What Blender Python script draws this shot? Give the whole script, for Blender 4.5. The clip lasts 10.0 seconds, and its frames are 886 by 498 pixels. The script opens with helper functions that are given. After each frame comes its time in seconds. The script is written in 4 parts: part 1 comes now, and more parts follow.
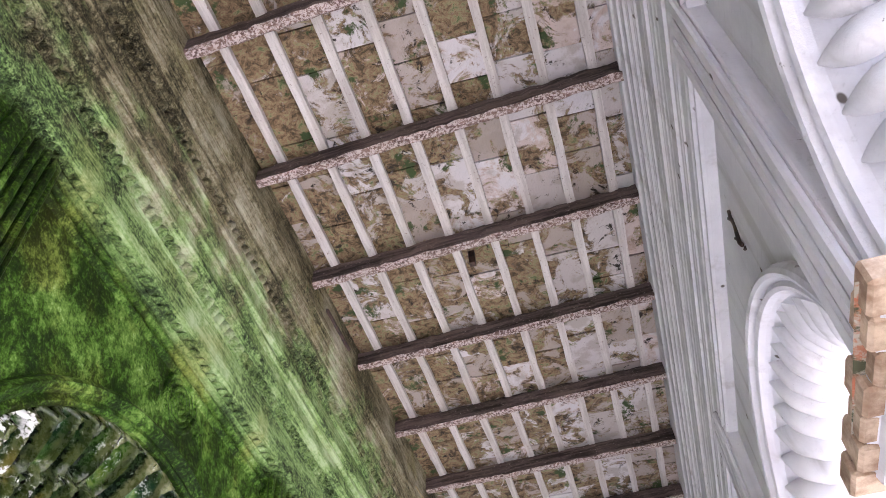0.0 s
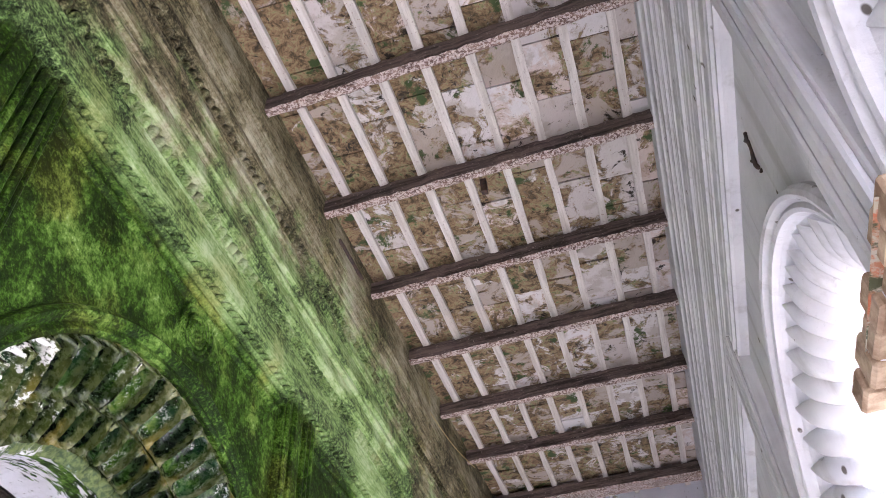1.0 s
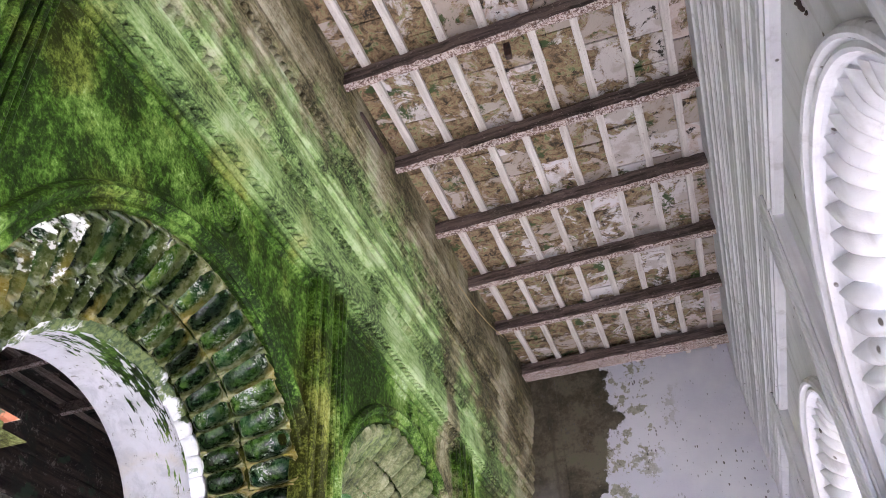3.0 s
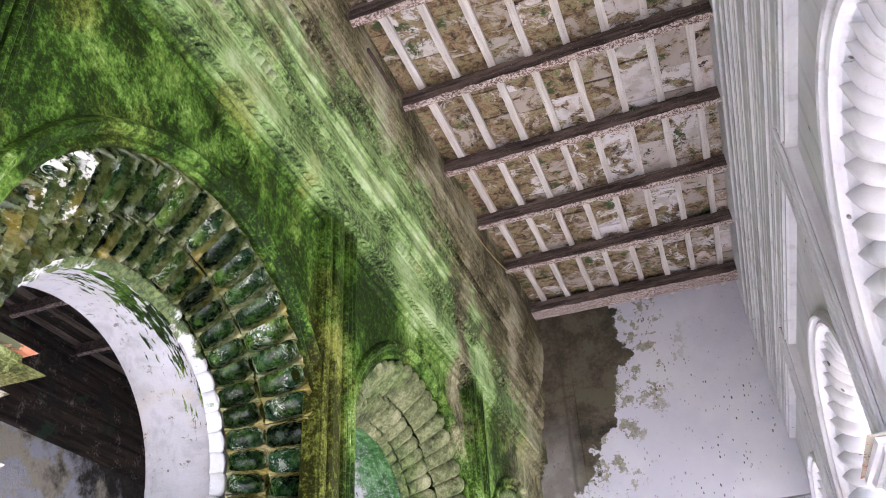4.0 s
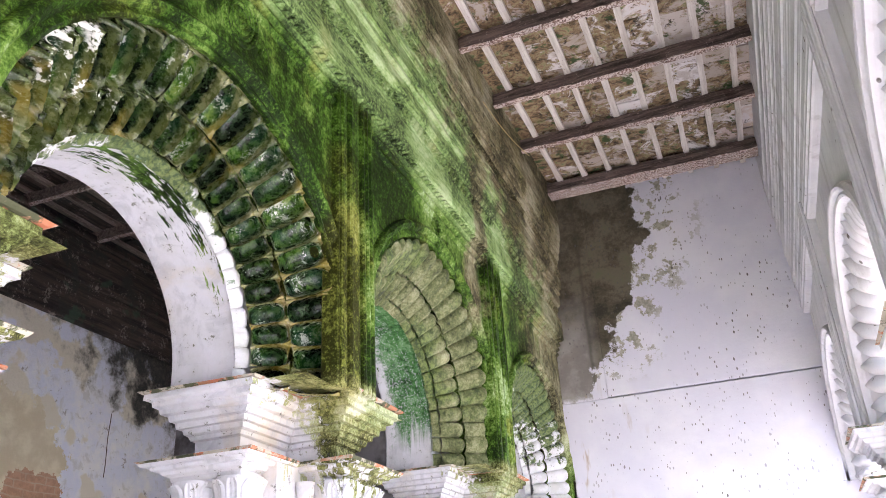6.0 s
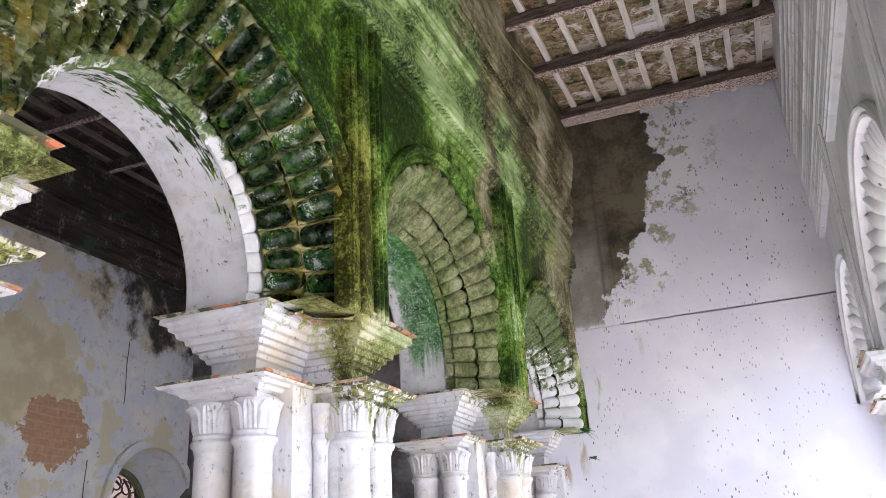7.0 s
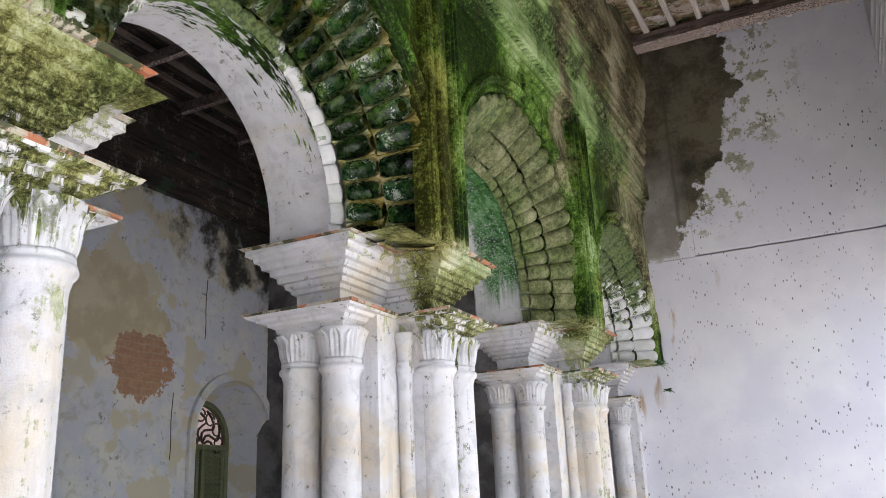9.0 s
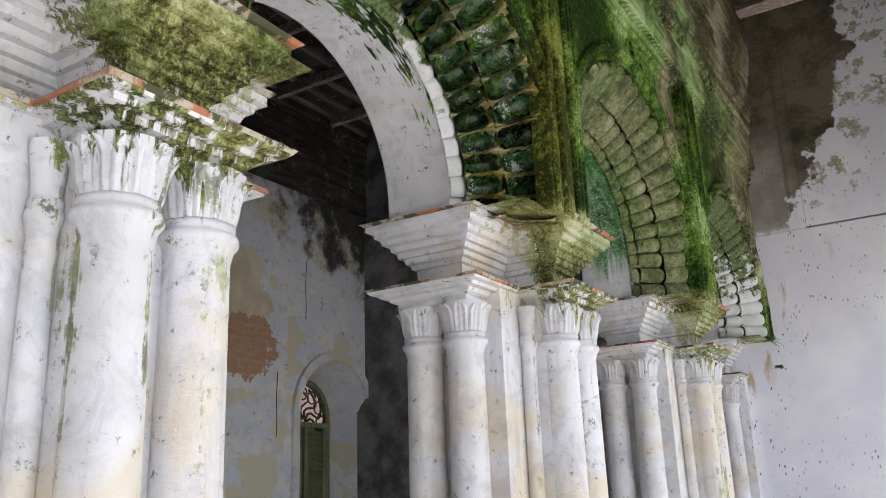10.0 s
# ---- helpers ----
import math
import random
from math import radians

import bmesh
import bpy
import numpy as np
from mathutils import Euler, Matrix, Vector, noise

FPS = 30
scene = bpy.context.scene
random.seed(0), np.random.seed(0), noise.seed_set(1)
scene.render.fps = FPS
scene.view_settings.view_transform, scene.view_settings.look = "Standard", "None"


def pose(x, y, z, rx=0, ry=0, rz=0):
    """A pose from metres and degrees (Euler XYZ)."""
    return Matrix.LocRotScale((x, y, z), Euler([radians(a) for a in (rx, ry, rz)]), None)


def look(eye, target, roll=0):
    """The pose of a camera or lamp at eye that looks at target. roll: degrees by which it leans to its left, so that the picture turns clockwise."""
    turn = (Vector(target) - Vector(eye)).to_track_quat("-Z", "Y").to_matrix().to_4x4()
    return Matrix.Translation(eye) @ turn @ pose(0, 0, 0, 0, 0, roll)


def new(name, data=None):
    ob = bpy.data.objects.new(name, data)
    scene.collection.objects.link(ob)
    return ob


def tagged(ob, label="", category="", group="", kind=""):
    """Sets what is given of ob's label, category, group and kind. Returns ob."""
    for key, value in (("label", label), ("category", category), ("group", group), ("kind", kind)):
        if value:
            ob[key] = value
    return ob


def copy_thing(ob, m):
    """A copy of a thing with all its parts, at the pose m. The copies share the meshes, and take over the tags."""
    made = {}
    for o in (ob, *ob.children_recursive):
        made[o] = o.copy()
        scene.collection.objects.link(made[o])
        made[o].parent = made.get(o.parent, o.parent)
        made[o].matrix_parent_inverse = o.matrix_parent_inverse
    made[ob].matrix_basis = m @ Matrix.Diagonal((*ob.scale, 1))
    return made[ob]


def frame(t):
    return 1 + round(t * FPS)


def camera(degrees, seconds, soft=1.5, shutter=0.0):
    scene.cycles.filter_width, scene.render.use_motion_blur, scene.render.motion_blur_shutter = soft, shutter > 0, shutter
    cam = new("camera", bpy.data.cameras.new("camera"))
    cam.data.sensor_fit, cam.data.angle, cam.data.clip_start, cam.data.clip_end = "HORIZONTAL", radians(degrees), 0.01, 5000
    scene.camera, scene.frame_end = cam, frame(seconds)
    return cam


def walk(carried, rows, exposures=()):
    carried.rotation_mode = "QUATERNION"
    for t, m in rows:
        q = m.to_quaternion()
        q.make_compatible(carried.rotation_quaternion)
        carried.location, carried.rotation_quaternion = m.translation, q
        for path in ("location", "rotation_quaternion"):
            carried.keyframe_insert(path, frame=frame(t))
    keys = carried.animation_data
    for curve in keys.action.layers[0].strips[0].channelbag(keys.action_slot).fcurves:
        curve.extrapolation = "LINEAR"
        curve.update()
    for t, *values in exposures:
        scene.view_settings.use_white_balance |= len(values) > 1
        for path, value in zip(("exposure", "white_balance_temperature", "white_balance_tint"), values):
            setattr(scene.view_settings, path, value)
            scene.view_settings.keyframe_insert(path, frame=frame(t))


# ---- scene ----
cam = camera(57.1, 10.0, 0.65)
PATH = [
    (0, (-0.059, -0.419, 1.505), (-0.339, 0.819, 3.051), -3.9),
    (0.5, (-0.055, -0.408, 1.511), (-0.374, 0.894, 2.996), -3.4),
    (1, (-0.067, -0.396, 1.5), (-0.414, 0.952, 2.936), -3.2),
    (1.5, (-0.074, -0.385, 1.501), (-0.456, 1.01, 2.883), -3.2),
    (2, (-0.098, -0.365, 1.499), (-0.513, 1.072, 2.827), -3.5),
    (2.5, (-0.107, -0.344, 1.489), (-0.552, 1.13, 2.766), -3.5),
    (3, (-0.12, -0.326, 1.498), (-0.586, 1.189, 2.718), -3.4),
    (4.5, (-0.138, -0.303, 1.47), (-0.683, 1.31, 2.519), -3.4),
    (5, (-0.145, -0.29, 1.464), (-0.712, 1.35, 2.458), -3.5),
    (5.5, (-0.15, -0.28, 1.455), (-0.739, 1.386, 2.392), -3.4),
    (7, (-0.177, -0.23, 1.425), (-0.849, 1.513, 2.14), -3.2),
    (7.5, (-0.182, -0.217, 1.412), (-0.888, 1.535, 2.067), -3.1),
    (8, (-0.199, -0.215, 1.405), (-0.932, 1.538, 2.029), -2.8),
    (8.5, (-0.225, -0.213, 1.399), (-1.005, 1.528, 1.999), -2.7),
    (9, (-0.275, -0.228, 1.393), (-1.11, 1.494, 1.975), -2.6),
    (9.5, (-0.378, -0.265, 1.387), (-1.288, 1.423, 1.953), -2.6),
    (10, (-0.474, -0.274, 1.378), (-1.482, 1.365, 1.924), -2.1),
]
walk(cam, [(t, look(eye, target, roll)) for t, eye, target, roll in PATH],
     exposures=[(0, 3.0, 6050, 18), (3, 3.1, 6050, 17), (5.5, 3.25, 6300, 17), (7, 2.72, 6400, 12), (8.5, 2.4, 6500, 8), (10, 2.15, 6600, 6)])

# ---- light: a bright hazy sky and a high soft sun on the open side ----
world = bpy.data.worlds.new("sky")
scene.world = world
world.use_nodes = True
SUN_EL, SUN_AZ = 52.0, 75.0
sky = world.node_tree.nodes.new("ShaderNodeTexSky")
sky.sky_type, sky.sun_disc = "NISHITA", False
sky.sun_elevation, sky.sun_rotation = radians(SUN_EL), radians(SUN_AZ)
sky.dust_density, sky.air_density = 2.0, 1.0
bg = world.node_tree.nodes["Background"]
bg.inputs["Strength"].default_value = 0.15
world.node_tree.links.new(sky.outputs[0], bg.inputs["Color"])
sun_data = bpy.data.lights.new("sun", "SUN")
sun_data.energy, sun_data.angle, sun_data.color = 3.0, radians(8), (1.0, 0.96, 0.9)
sun = new("sun", sun_data)
sun.matrix_world = look((0, 0, 0), (-math.sin(radians(SUN_AZ)) * math.cos(radians(SUN_EL)),
                                    -math.cos(radians(SUN_AZ)) * math.cos(radians(SUN_EL)), -math.sin(radians(SUN_EL))))


# ---- materials ----
class Nodes:
    """Short names for the shader nodes used below."""

    def __init__(self, name):
        self.mat = bpy.data.materials.new(name)
        self.mat.use_nodes = True
        self.tree = self.mat.node_tree
        self.bsdf = self.tree.nodes["Principled BSDF"]
        self.pos = self.add("ShaderNodeNewGeometry").outputs["Position"]
        sep = self.add("ShaderNodeSeparateXYZ")
        self.link(self.pos, sep.inputs[0])
        self.x, self.y, self.z = sep.outputs

    def add(self, kind):
        return self.tree.nodes.new(kind)

    def link(self, a, socket):
        if isinstance(a, (int, float)):
            socket.default_value = a
        elif isinstance(a, tuple):
            socket.default_value = (*a, 1.0) if len(a) == 3 else a
        else:
            self.tree.links.new(a, socket)

    def scaled(self, scale, vec=None):
        n = self.add("ShaderNodeMapping")
        self.link(vec or self.pos, n.inputs["Vector"])
        n.inputs["Scale"].default_value = scale
        return n.outputs[0]

    def noise(self, scale, detail=4.0, rough=0.6, vec=None, distort=0.0):
        n = self.add("ShaderNodeTexNoise")
        self.link(vec or self.pos, n.inputs["Vector"])
        n.inputs["Scale"].default_value, n.inputs["Detail"].default_value = scale, detail
        n.inputs["Roughness"].default_value, n.inputs["Distortion"].default_value = rough, distort
        return n.outputs["Fac"]

    def cells(self, scale, vec=None, feature="F1", out="Distance"):
        n = self.add("ShaderNodeTexVoronoi")
        n.feature = feature
        self.link(vec or self.pos, n.inputs["Vector"])
        n.inputs["Scale"].default_value = scale
        return n.outputs[out]

    def math(self, op, a, b=0.0, clamp=False):
        n = self.add("ShaderNodeMath")
        n.operation, n.use_clamp = op, clamp
        self.link(a, n.inputs[0])
        self.link(b, n.inputs[1])
        return n.outputs[0]

    def step(self, a, lo, hi, to_lo=0.0, to_hi=1.0):
        n = self.add("ShaderNodeMapRange")
        n.interpolation_type = "SMOOTHSTEP"
        self.link(a, n.inputs[0])
        for i, v in enumerate((lo, hi, to_lo, to_hi)):
            n.inputs[i + 1].default_value = v
        return n.outputs[0]

    def mix(self, fac, a, b):
        n = self.add("ShaderNodeMix")
        n.data_type = "RGBA"
        self.link(fac, n.inputs[0])
        self.link(a, n.inputs[6])
        self.link(b, n.inputs[7])
        return n.outputs[2]

    def ramp(self, fac, stops):
        n = self.add("ShaderNodeValToRGB")
        while len(n.color_ramp.elements) < len(stops):
            n.color_ramp.elements.new(0.5)
        for e, (p, c) in zip(n.color_ramp.elements, stops):
            e.position, e.color = p, (*c, 1.0)
        self.link(fac, n.inputs[0])
        return n.outputs[0]

    def random(self):
        return self.add("ShaderNodeObjectInfo").outputs["Random"]

    def island(self):
        return self.add("ShaderNodeNewGeometry").outputs["Random Per Island"]

    def done(self, color, rough=0.7, height=None, strength=0.4, distance=0.02, metal=0.0, spec=0.5):
        self.link(color, self.bsdf.inputs["Base Color"])
        self.link(rough, self.bsdf.inputs["Roughness"])
        self.bsdf.inputs["Metallic"].default_value = metal
        self.bsdf.inputs["Specular IOR Level"].default_value = spec
        if height is not None:
            b = self.add("ShaderNodeBump")
            b.inputs["Strength"].default_value, b.inputs["Distance"].default_value = strength, distance
            self.link(height, b.inputs["Height"])
            self.link(b.outputs[0], self.bsdf.inputs["Normal"])
        return self.mat


def arcade_plaster():
    """Old lime plaster; on the inner side of the house it is overgrown with algae and moss."""
    n = Nodes("mossy lime plaster")
    big, mid, fine, grit = n.noise(1.9, 5, 0.6, distort=0.6), n.noise(5.0, 6, 0.65), n.noise(24.0, 6, 0.8), n.noise(70.0, 4, 0.85)
    streak = n.noise(1.0, 5, 0.7, n.scaled((11, 11, 1.1)))
    drip = n.noise(1.0, 4, 0.65, n.scaled((24, 24, 0.8)))
    along = n.mix(0.5, n.noise(1.0, 6, 0.7, n.scaled((8, 0.9, 8))), n.noise(1.0, 5, 0.75, n.scaled((80, 5, 80))))
    along = n.math("ADD", n.math("MULTIPLY", n.math("SUBTRACT", along, 0.5), 1.45), 0.5)
    white = n.mix(n.step(mid, 0.35, 0.7), (0.7, 0.69, 0.74), (0.6, 0.59, 0.61))
    white = n.mix(n.step(n.math("SUBTRACT", big, n.math("MULTIPLY", n.z, 0.07)), 0.34, 0.56), white, (0.64, 0.56, 0.46))
    white = n.mix(n.math("MULTIPLY", n.step(n.noise(1.0, 4, 0.6, n.scaled((13, 13, 1.6))), 0.55, 0.7), 0.35), white, (0.36, 0.35, 0.36))
    white = n.mix(n.step(n.noise(20.0, 6, 0.75), 0.59, 0.67), white, (0.19, 0.19, 0.16))
    white = n.mix(n.math("MULTIPLY", n.step(n.noise(7.0, 6, 0.7, distort=0.8), 0.48, 0.66), 0.5), white, (0.42, 0.42, 0.46))
    # how far the growth reaches: the gallery face, from the capitals upwards, running down in drips
    ragged = n.math("ADD", n.math("MULTIPLY", n.math("SUBTRACT", streak, 0.5), 0.45), n.math("MULTIPLY", n.math("SUBTRACT", fine, 0.5), 0.5))
    front = n.step(n.math("ADD", n.x, ragged), -2.14, -1.98)
    high = n.step(n.math("ADD", n.x, n.math("MULTIPLY", ragged, 0.3)), -2.215, -2.15)
    dash = n.step(n.math("ADD", n.noise(1.0, 5, 0.7, n.scaled((42, 7, 7))), n.math("ADD", n.math("MULTIPLY", n.math("SUBTRACT", mid, 0.5), 0.3), n.math("ADD", n.step(n.x, -2.5, -2.24, -0.12, 0.085), n.step(n.z, 2.65, 3.35, -0.17, 0.0)))), 0.5, 0.56)
    dash = n.math("MULTIPLY", n.math("MULTIPLY", dash, n.step(n.x, -2.1, -2.2)), n.step(n.z, 2.65, 2.95))
    high = n.math("MAXIMUM", high, dash)
    front = n.mix(n.step(n.z, 2.52, 2.58), front, high)
    front = n.math("MULTIPLY", front, n.step(n.x, -1.2, -1.4))
    up = n.step(n.math("ADD", n.z, n.math("MULTIPLY", n.math("SUBTRACT", drip, 0.5), 0.9)), 2.02, 2.24)
    rills = n.math("MULTIPLY", n.step(n.math("ADD", n.math("MULTIPLY", n.noise(1.0, 4, 0.65, n.scaled((13, 13, 0.5))), 0.62), n.math("MULTIPLY", n.noise(9.0, 6, 0.75), 0.4)), 0.525, 0.61), n.math("MULTIPLY", n.step(n.x, -2.12, -2.02), n.step(n.x, -1.2, -1.4)))
    reach = n.math("MAXIMUM", n.math("MULTIPLY", front, up), n.math("MULTIPLY", rills, 0.6))
    reach = n.math("ADD", reach, n.math("ADD", n.math("MULTIPLY", n.math("SUBTRACT", mid, 0.5), 0.4), n.math("MULTIPLY", n.math("SUBTRACT", grit, 0.5), 0.7)))
    solid = n.math("MULTIPLY", n.math("MULTIPLY", n.step(n.x, -2.02, -1.95), n.step(n.x, -1.2, -1.4)), n.step(n.math("ADD", n.z, n.math("MULTIPLY", drip, 0.4)), 2.75, 3.0))
    moss = n.math("MAXIMUM", n.step(reach, 0.22, 0.74), solid)
    flow = n.mix(n.step(n.z, 4.0, 4.2), n.mix(0.6, streak, n.noise(3.2, 6, 0.65, distort=0.8)), along)
    tone = n.math("ADD", n.math("MULTIPLY", flow, 0.8), n.math("SUBTRACT", n.math("MULTIPLY", big, 0.95), 0.285))
    coarse = n.step(n.z, 3.9, 4.15, 0.6, 0.42)
    tone = n.math("ADD", tone, n.math("MULTIPLY", n.math("SUBTRACT", fine, 0.5), coarse))
    tone = n.math("ADD", tone, n.math("MULTIPLY", n.math("SUBTRACT", grit, 0.5), coarse))
    tone = n.math("MAXIMUM", tone, n.math("ADD", n.math("MULTIPLY", fine, 0.8), n.math("ADD", n.math("MULTIPLY", grit, 0.9), -0.36)))
    green = n.ramp(tone, [(0.41, (0.006, 0.012, 0.003)), (0.53, (0.014, 0.034, 0.004)), (0.62, (0.055, 0.12, 0.013)),
                          (0.74, (0.17, 0.27, 0.06)), (0.87, (0.45, 0.56, 0.34))])
    pale = n.ramp(tone, [(0.38, (0.006, 0.011, 0.004)), (0.49, (0.07, 0.11, 0.04)), (0.59, (0.22, 0.34, 0.11)), (0.77, (0.47, 0.58, 0.32))])
    green = n.mix(n.step(n.z, 4.05, 4.2), green, pale)
    brown = n.ramp(tone, [(0.38, (0.006, 0.005, 0.003)), (0.5, (0.06, 0.053, 0.028)), (0.61, (0.2, 0.175, 0.1)), (0.79, (0.44, 0.41, 0.3))])
    dry = n.step(n.math("ADD", n.math("ADD", n.math("MULTIPLY", n.z, 0.55), n.math("MULTIPLY", n.math("ABSOLUTE", n.math("SUBTRACT", n.y, 3.6)), 0.13)),
                        n.math("MULTIPLY", mid, 1.0)), 3.16, 3.5)
    corner = n.math("MULTIPLY", n.step(n.math("ADD", n.y, n.math("MULTIPLY", n.math("SUBTRACT", mid, 0.5), 3.0)), 6.0, 7.1), n.step(n.z, 2.6, 3.4))
    run = n.math("MULTIPLY", n.step(n.math("ABSOLUTE", n.math("SUBTRACT", n.math("ADD", n.y, n.math("MULTIPLY", n.math("SUBTRACT", mid, 0.5), 0.5)), 5.02)), 0.2, 0.08), n.step(n.z, 3.35, 3.6))
    dry = n.math("MAXIMUM", n.math("MAXIMUM", dry, n.math("MULTIPLY", run, 0.9)), n.math("MULTIPLY", corner, 0.85))
    green = n.mix(dry, green, brown)
    olive = n.ramp(tone, [(0.4, (0.03, 0.032, 0.01)), (0.5, (0.14, 0.14, 0.045)), (0.6, (0.32, 0.33, 0.14)), (0.75, (0.55, 0.55, 0.42))])
    green = n.mix(n.math("MULTIPLY", n.step(n.z, 2.58, 2.5), n.step(mid, 0.35, 0.6, 0.45, 0.95)), green, olive)
    yellow = n.math("MULTIPLY", n.step(n.noise(2.6, 5), 0.54, 0.68), 0.4)
    ochre = n.math("MULTIPLY", n.step(n.math("ABSOLUTE", n.math("SUBTRACT", n.math("ADD", n.y, n.math("MULTIPLY", n.math("SUBTRACT", mid, 0.5), 0.3)), 2.9)), 0.2, 0.08), n.step(n.math("ADD", n.z, mid), 4.3, 3.9))
    yellow = n.math("MAXIMUM", yellow, n.math("MULTIPLY", ochre, 0.6))
    green = n.mix(yellow, green, n.mix(n.step(tone, 0.5, 0.75), (0.03, 0.026, 0.004), (0.3, 0.27, 0.06)))
    color = n.mix(moss, white, green)
    # bright fresh algae under the second arch
    inside = n.math("MULTIPLY", n.math("MULTIPLY", n.step(n.y, 3.4, 3.5), n.step(n.y, 5.6, 5.5)), n.math("MULTIPLY", n.step(n.math("ADD", n.x, n.math("MULTIPLY", ragged, 0.6)), -2.52, -2.44), n.step(n.x, -2.19, -2.215)))
    inside = n.math("MULTIPLY", inside, n.step(n.math("ADD", n.z, n.math("MULTIPLY", drip, 0.6)), 2.95, 3.15))
    color = n.mix(n.math("MULTIPLY", inside, n.step(grit, 0.62, 0.5, 0.35, 1.0)), color, n.ramp(n.math("ADD", n.math("MULTIPLY", fine, 0.6), n.math("MULTIPLY", mid, 0.4)), [(0.38, (0.01, 0.04, 0.012)), (0.5, (0.07, 0.2, 0.06)), (0.62, (0.24, 0.4, 0.22)), (0.75, (0.55, 0.62, 0.55))]))
    rough = n.step(n.math("ADD", moss, n.math("MULTIPLY", fine, 0.4)), 0.2, 1.3, 0.8, 0.6)
    height = n.math("ADD", n.math("ADD", n.math("MULTIPLY", fine, 0.6), n.math("MULTIPLY", mid, 0.5)), n.math("MULTIPLY", grit, 0.25))
    return n.done(color, rough, height, 0.6, 0.014, spec=0.1)


def white_plaster():
    """White limewash with fine dirt, fly specks and faint stains."""
    n = Nodes("white limewash")
    mid, fine = n.noise(3.0, 6), n.noise(40.0, 5, 0.7)
    color = n.mix(n.step(mid, 0.35, 0.7), (0.74, 0.73, 0.76), (0.62, 0.61, 0.65))
    run = n.noise(1.0, 4, 0.6, n.scaled((9, 9, 0.8)))
    color = n.mix(n.math("MULTIPLY", n.step(run, 0.52, 0.72), 0.55), color, (0.4, 0.38, 0.38))
    grime = n.math("MULTIPLY", n.step(n.noise(1.0, 6, 0.75, n.scaled((40, 5, 40))), 0.56, 0.68), n.step(n.noise(2.2, 4), 0.42, 0.6))
    color = n.mix(n.math("MULTIPLY", grime, 0.3), color, (0.34, 0.33, 0.34))
    chip = n.step(n.noise(16.0, 6, 0.8), 0.675, 0.7)
    color = n.mix(chip, color, (0.2, 0.19, 0.18))
    spot = n.cells(9.0, n.scaled((1, 1, 0.5)))
    color = n.mix(n.math("MULTIPLY", n.step(spot, 0.11, 0.06), n.step(mid, 0.45, 0.55)), color, (0.12, 0.1, 0.09))
    return n.done(color, n.step(fine, 0.3, 0.7, 0.55, 0.8), n.math("ADD", fine, mid), 0.25, 0.01)


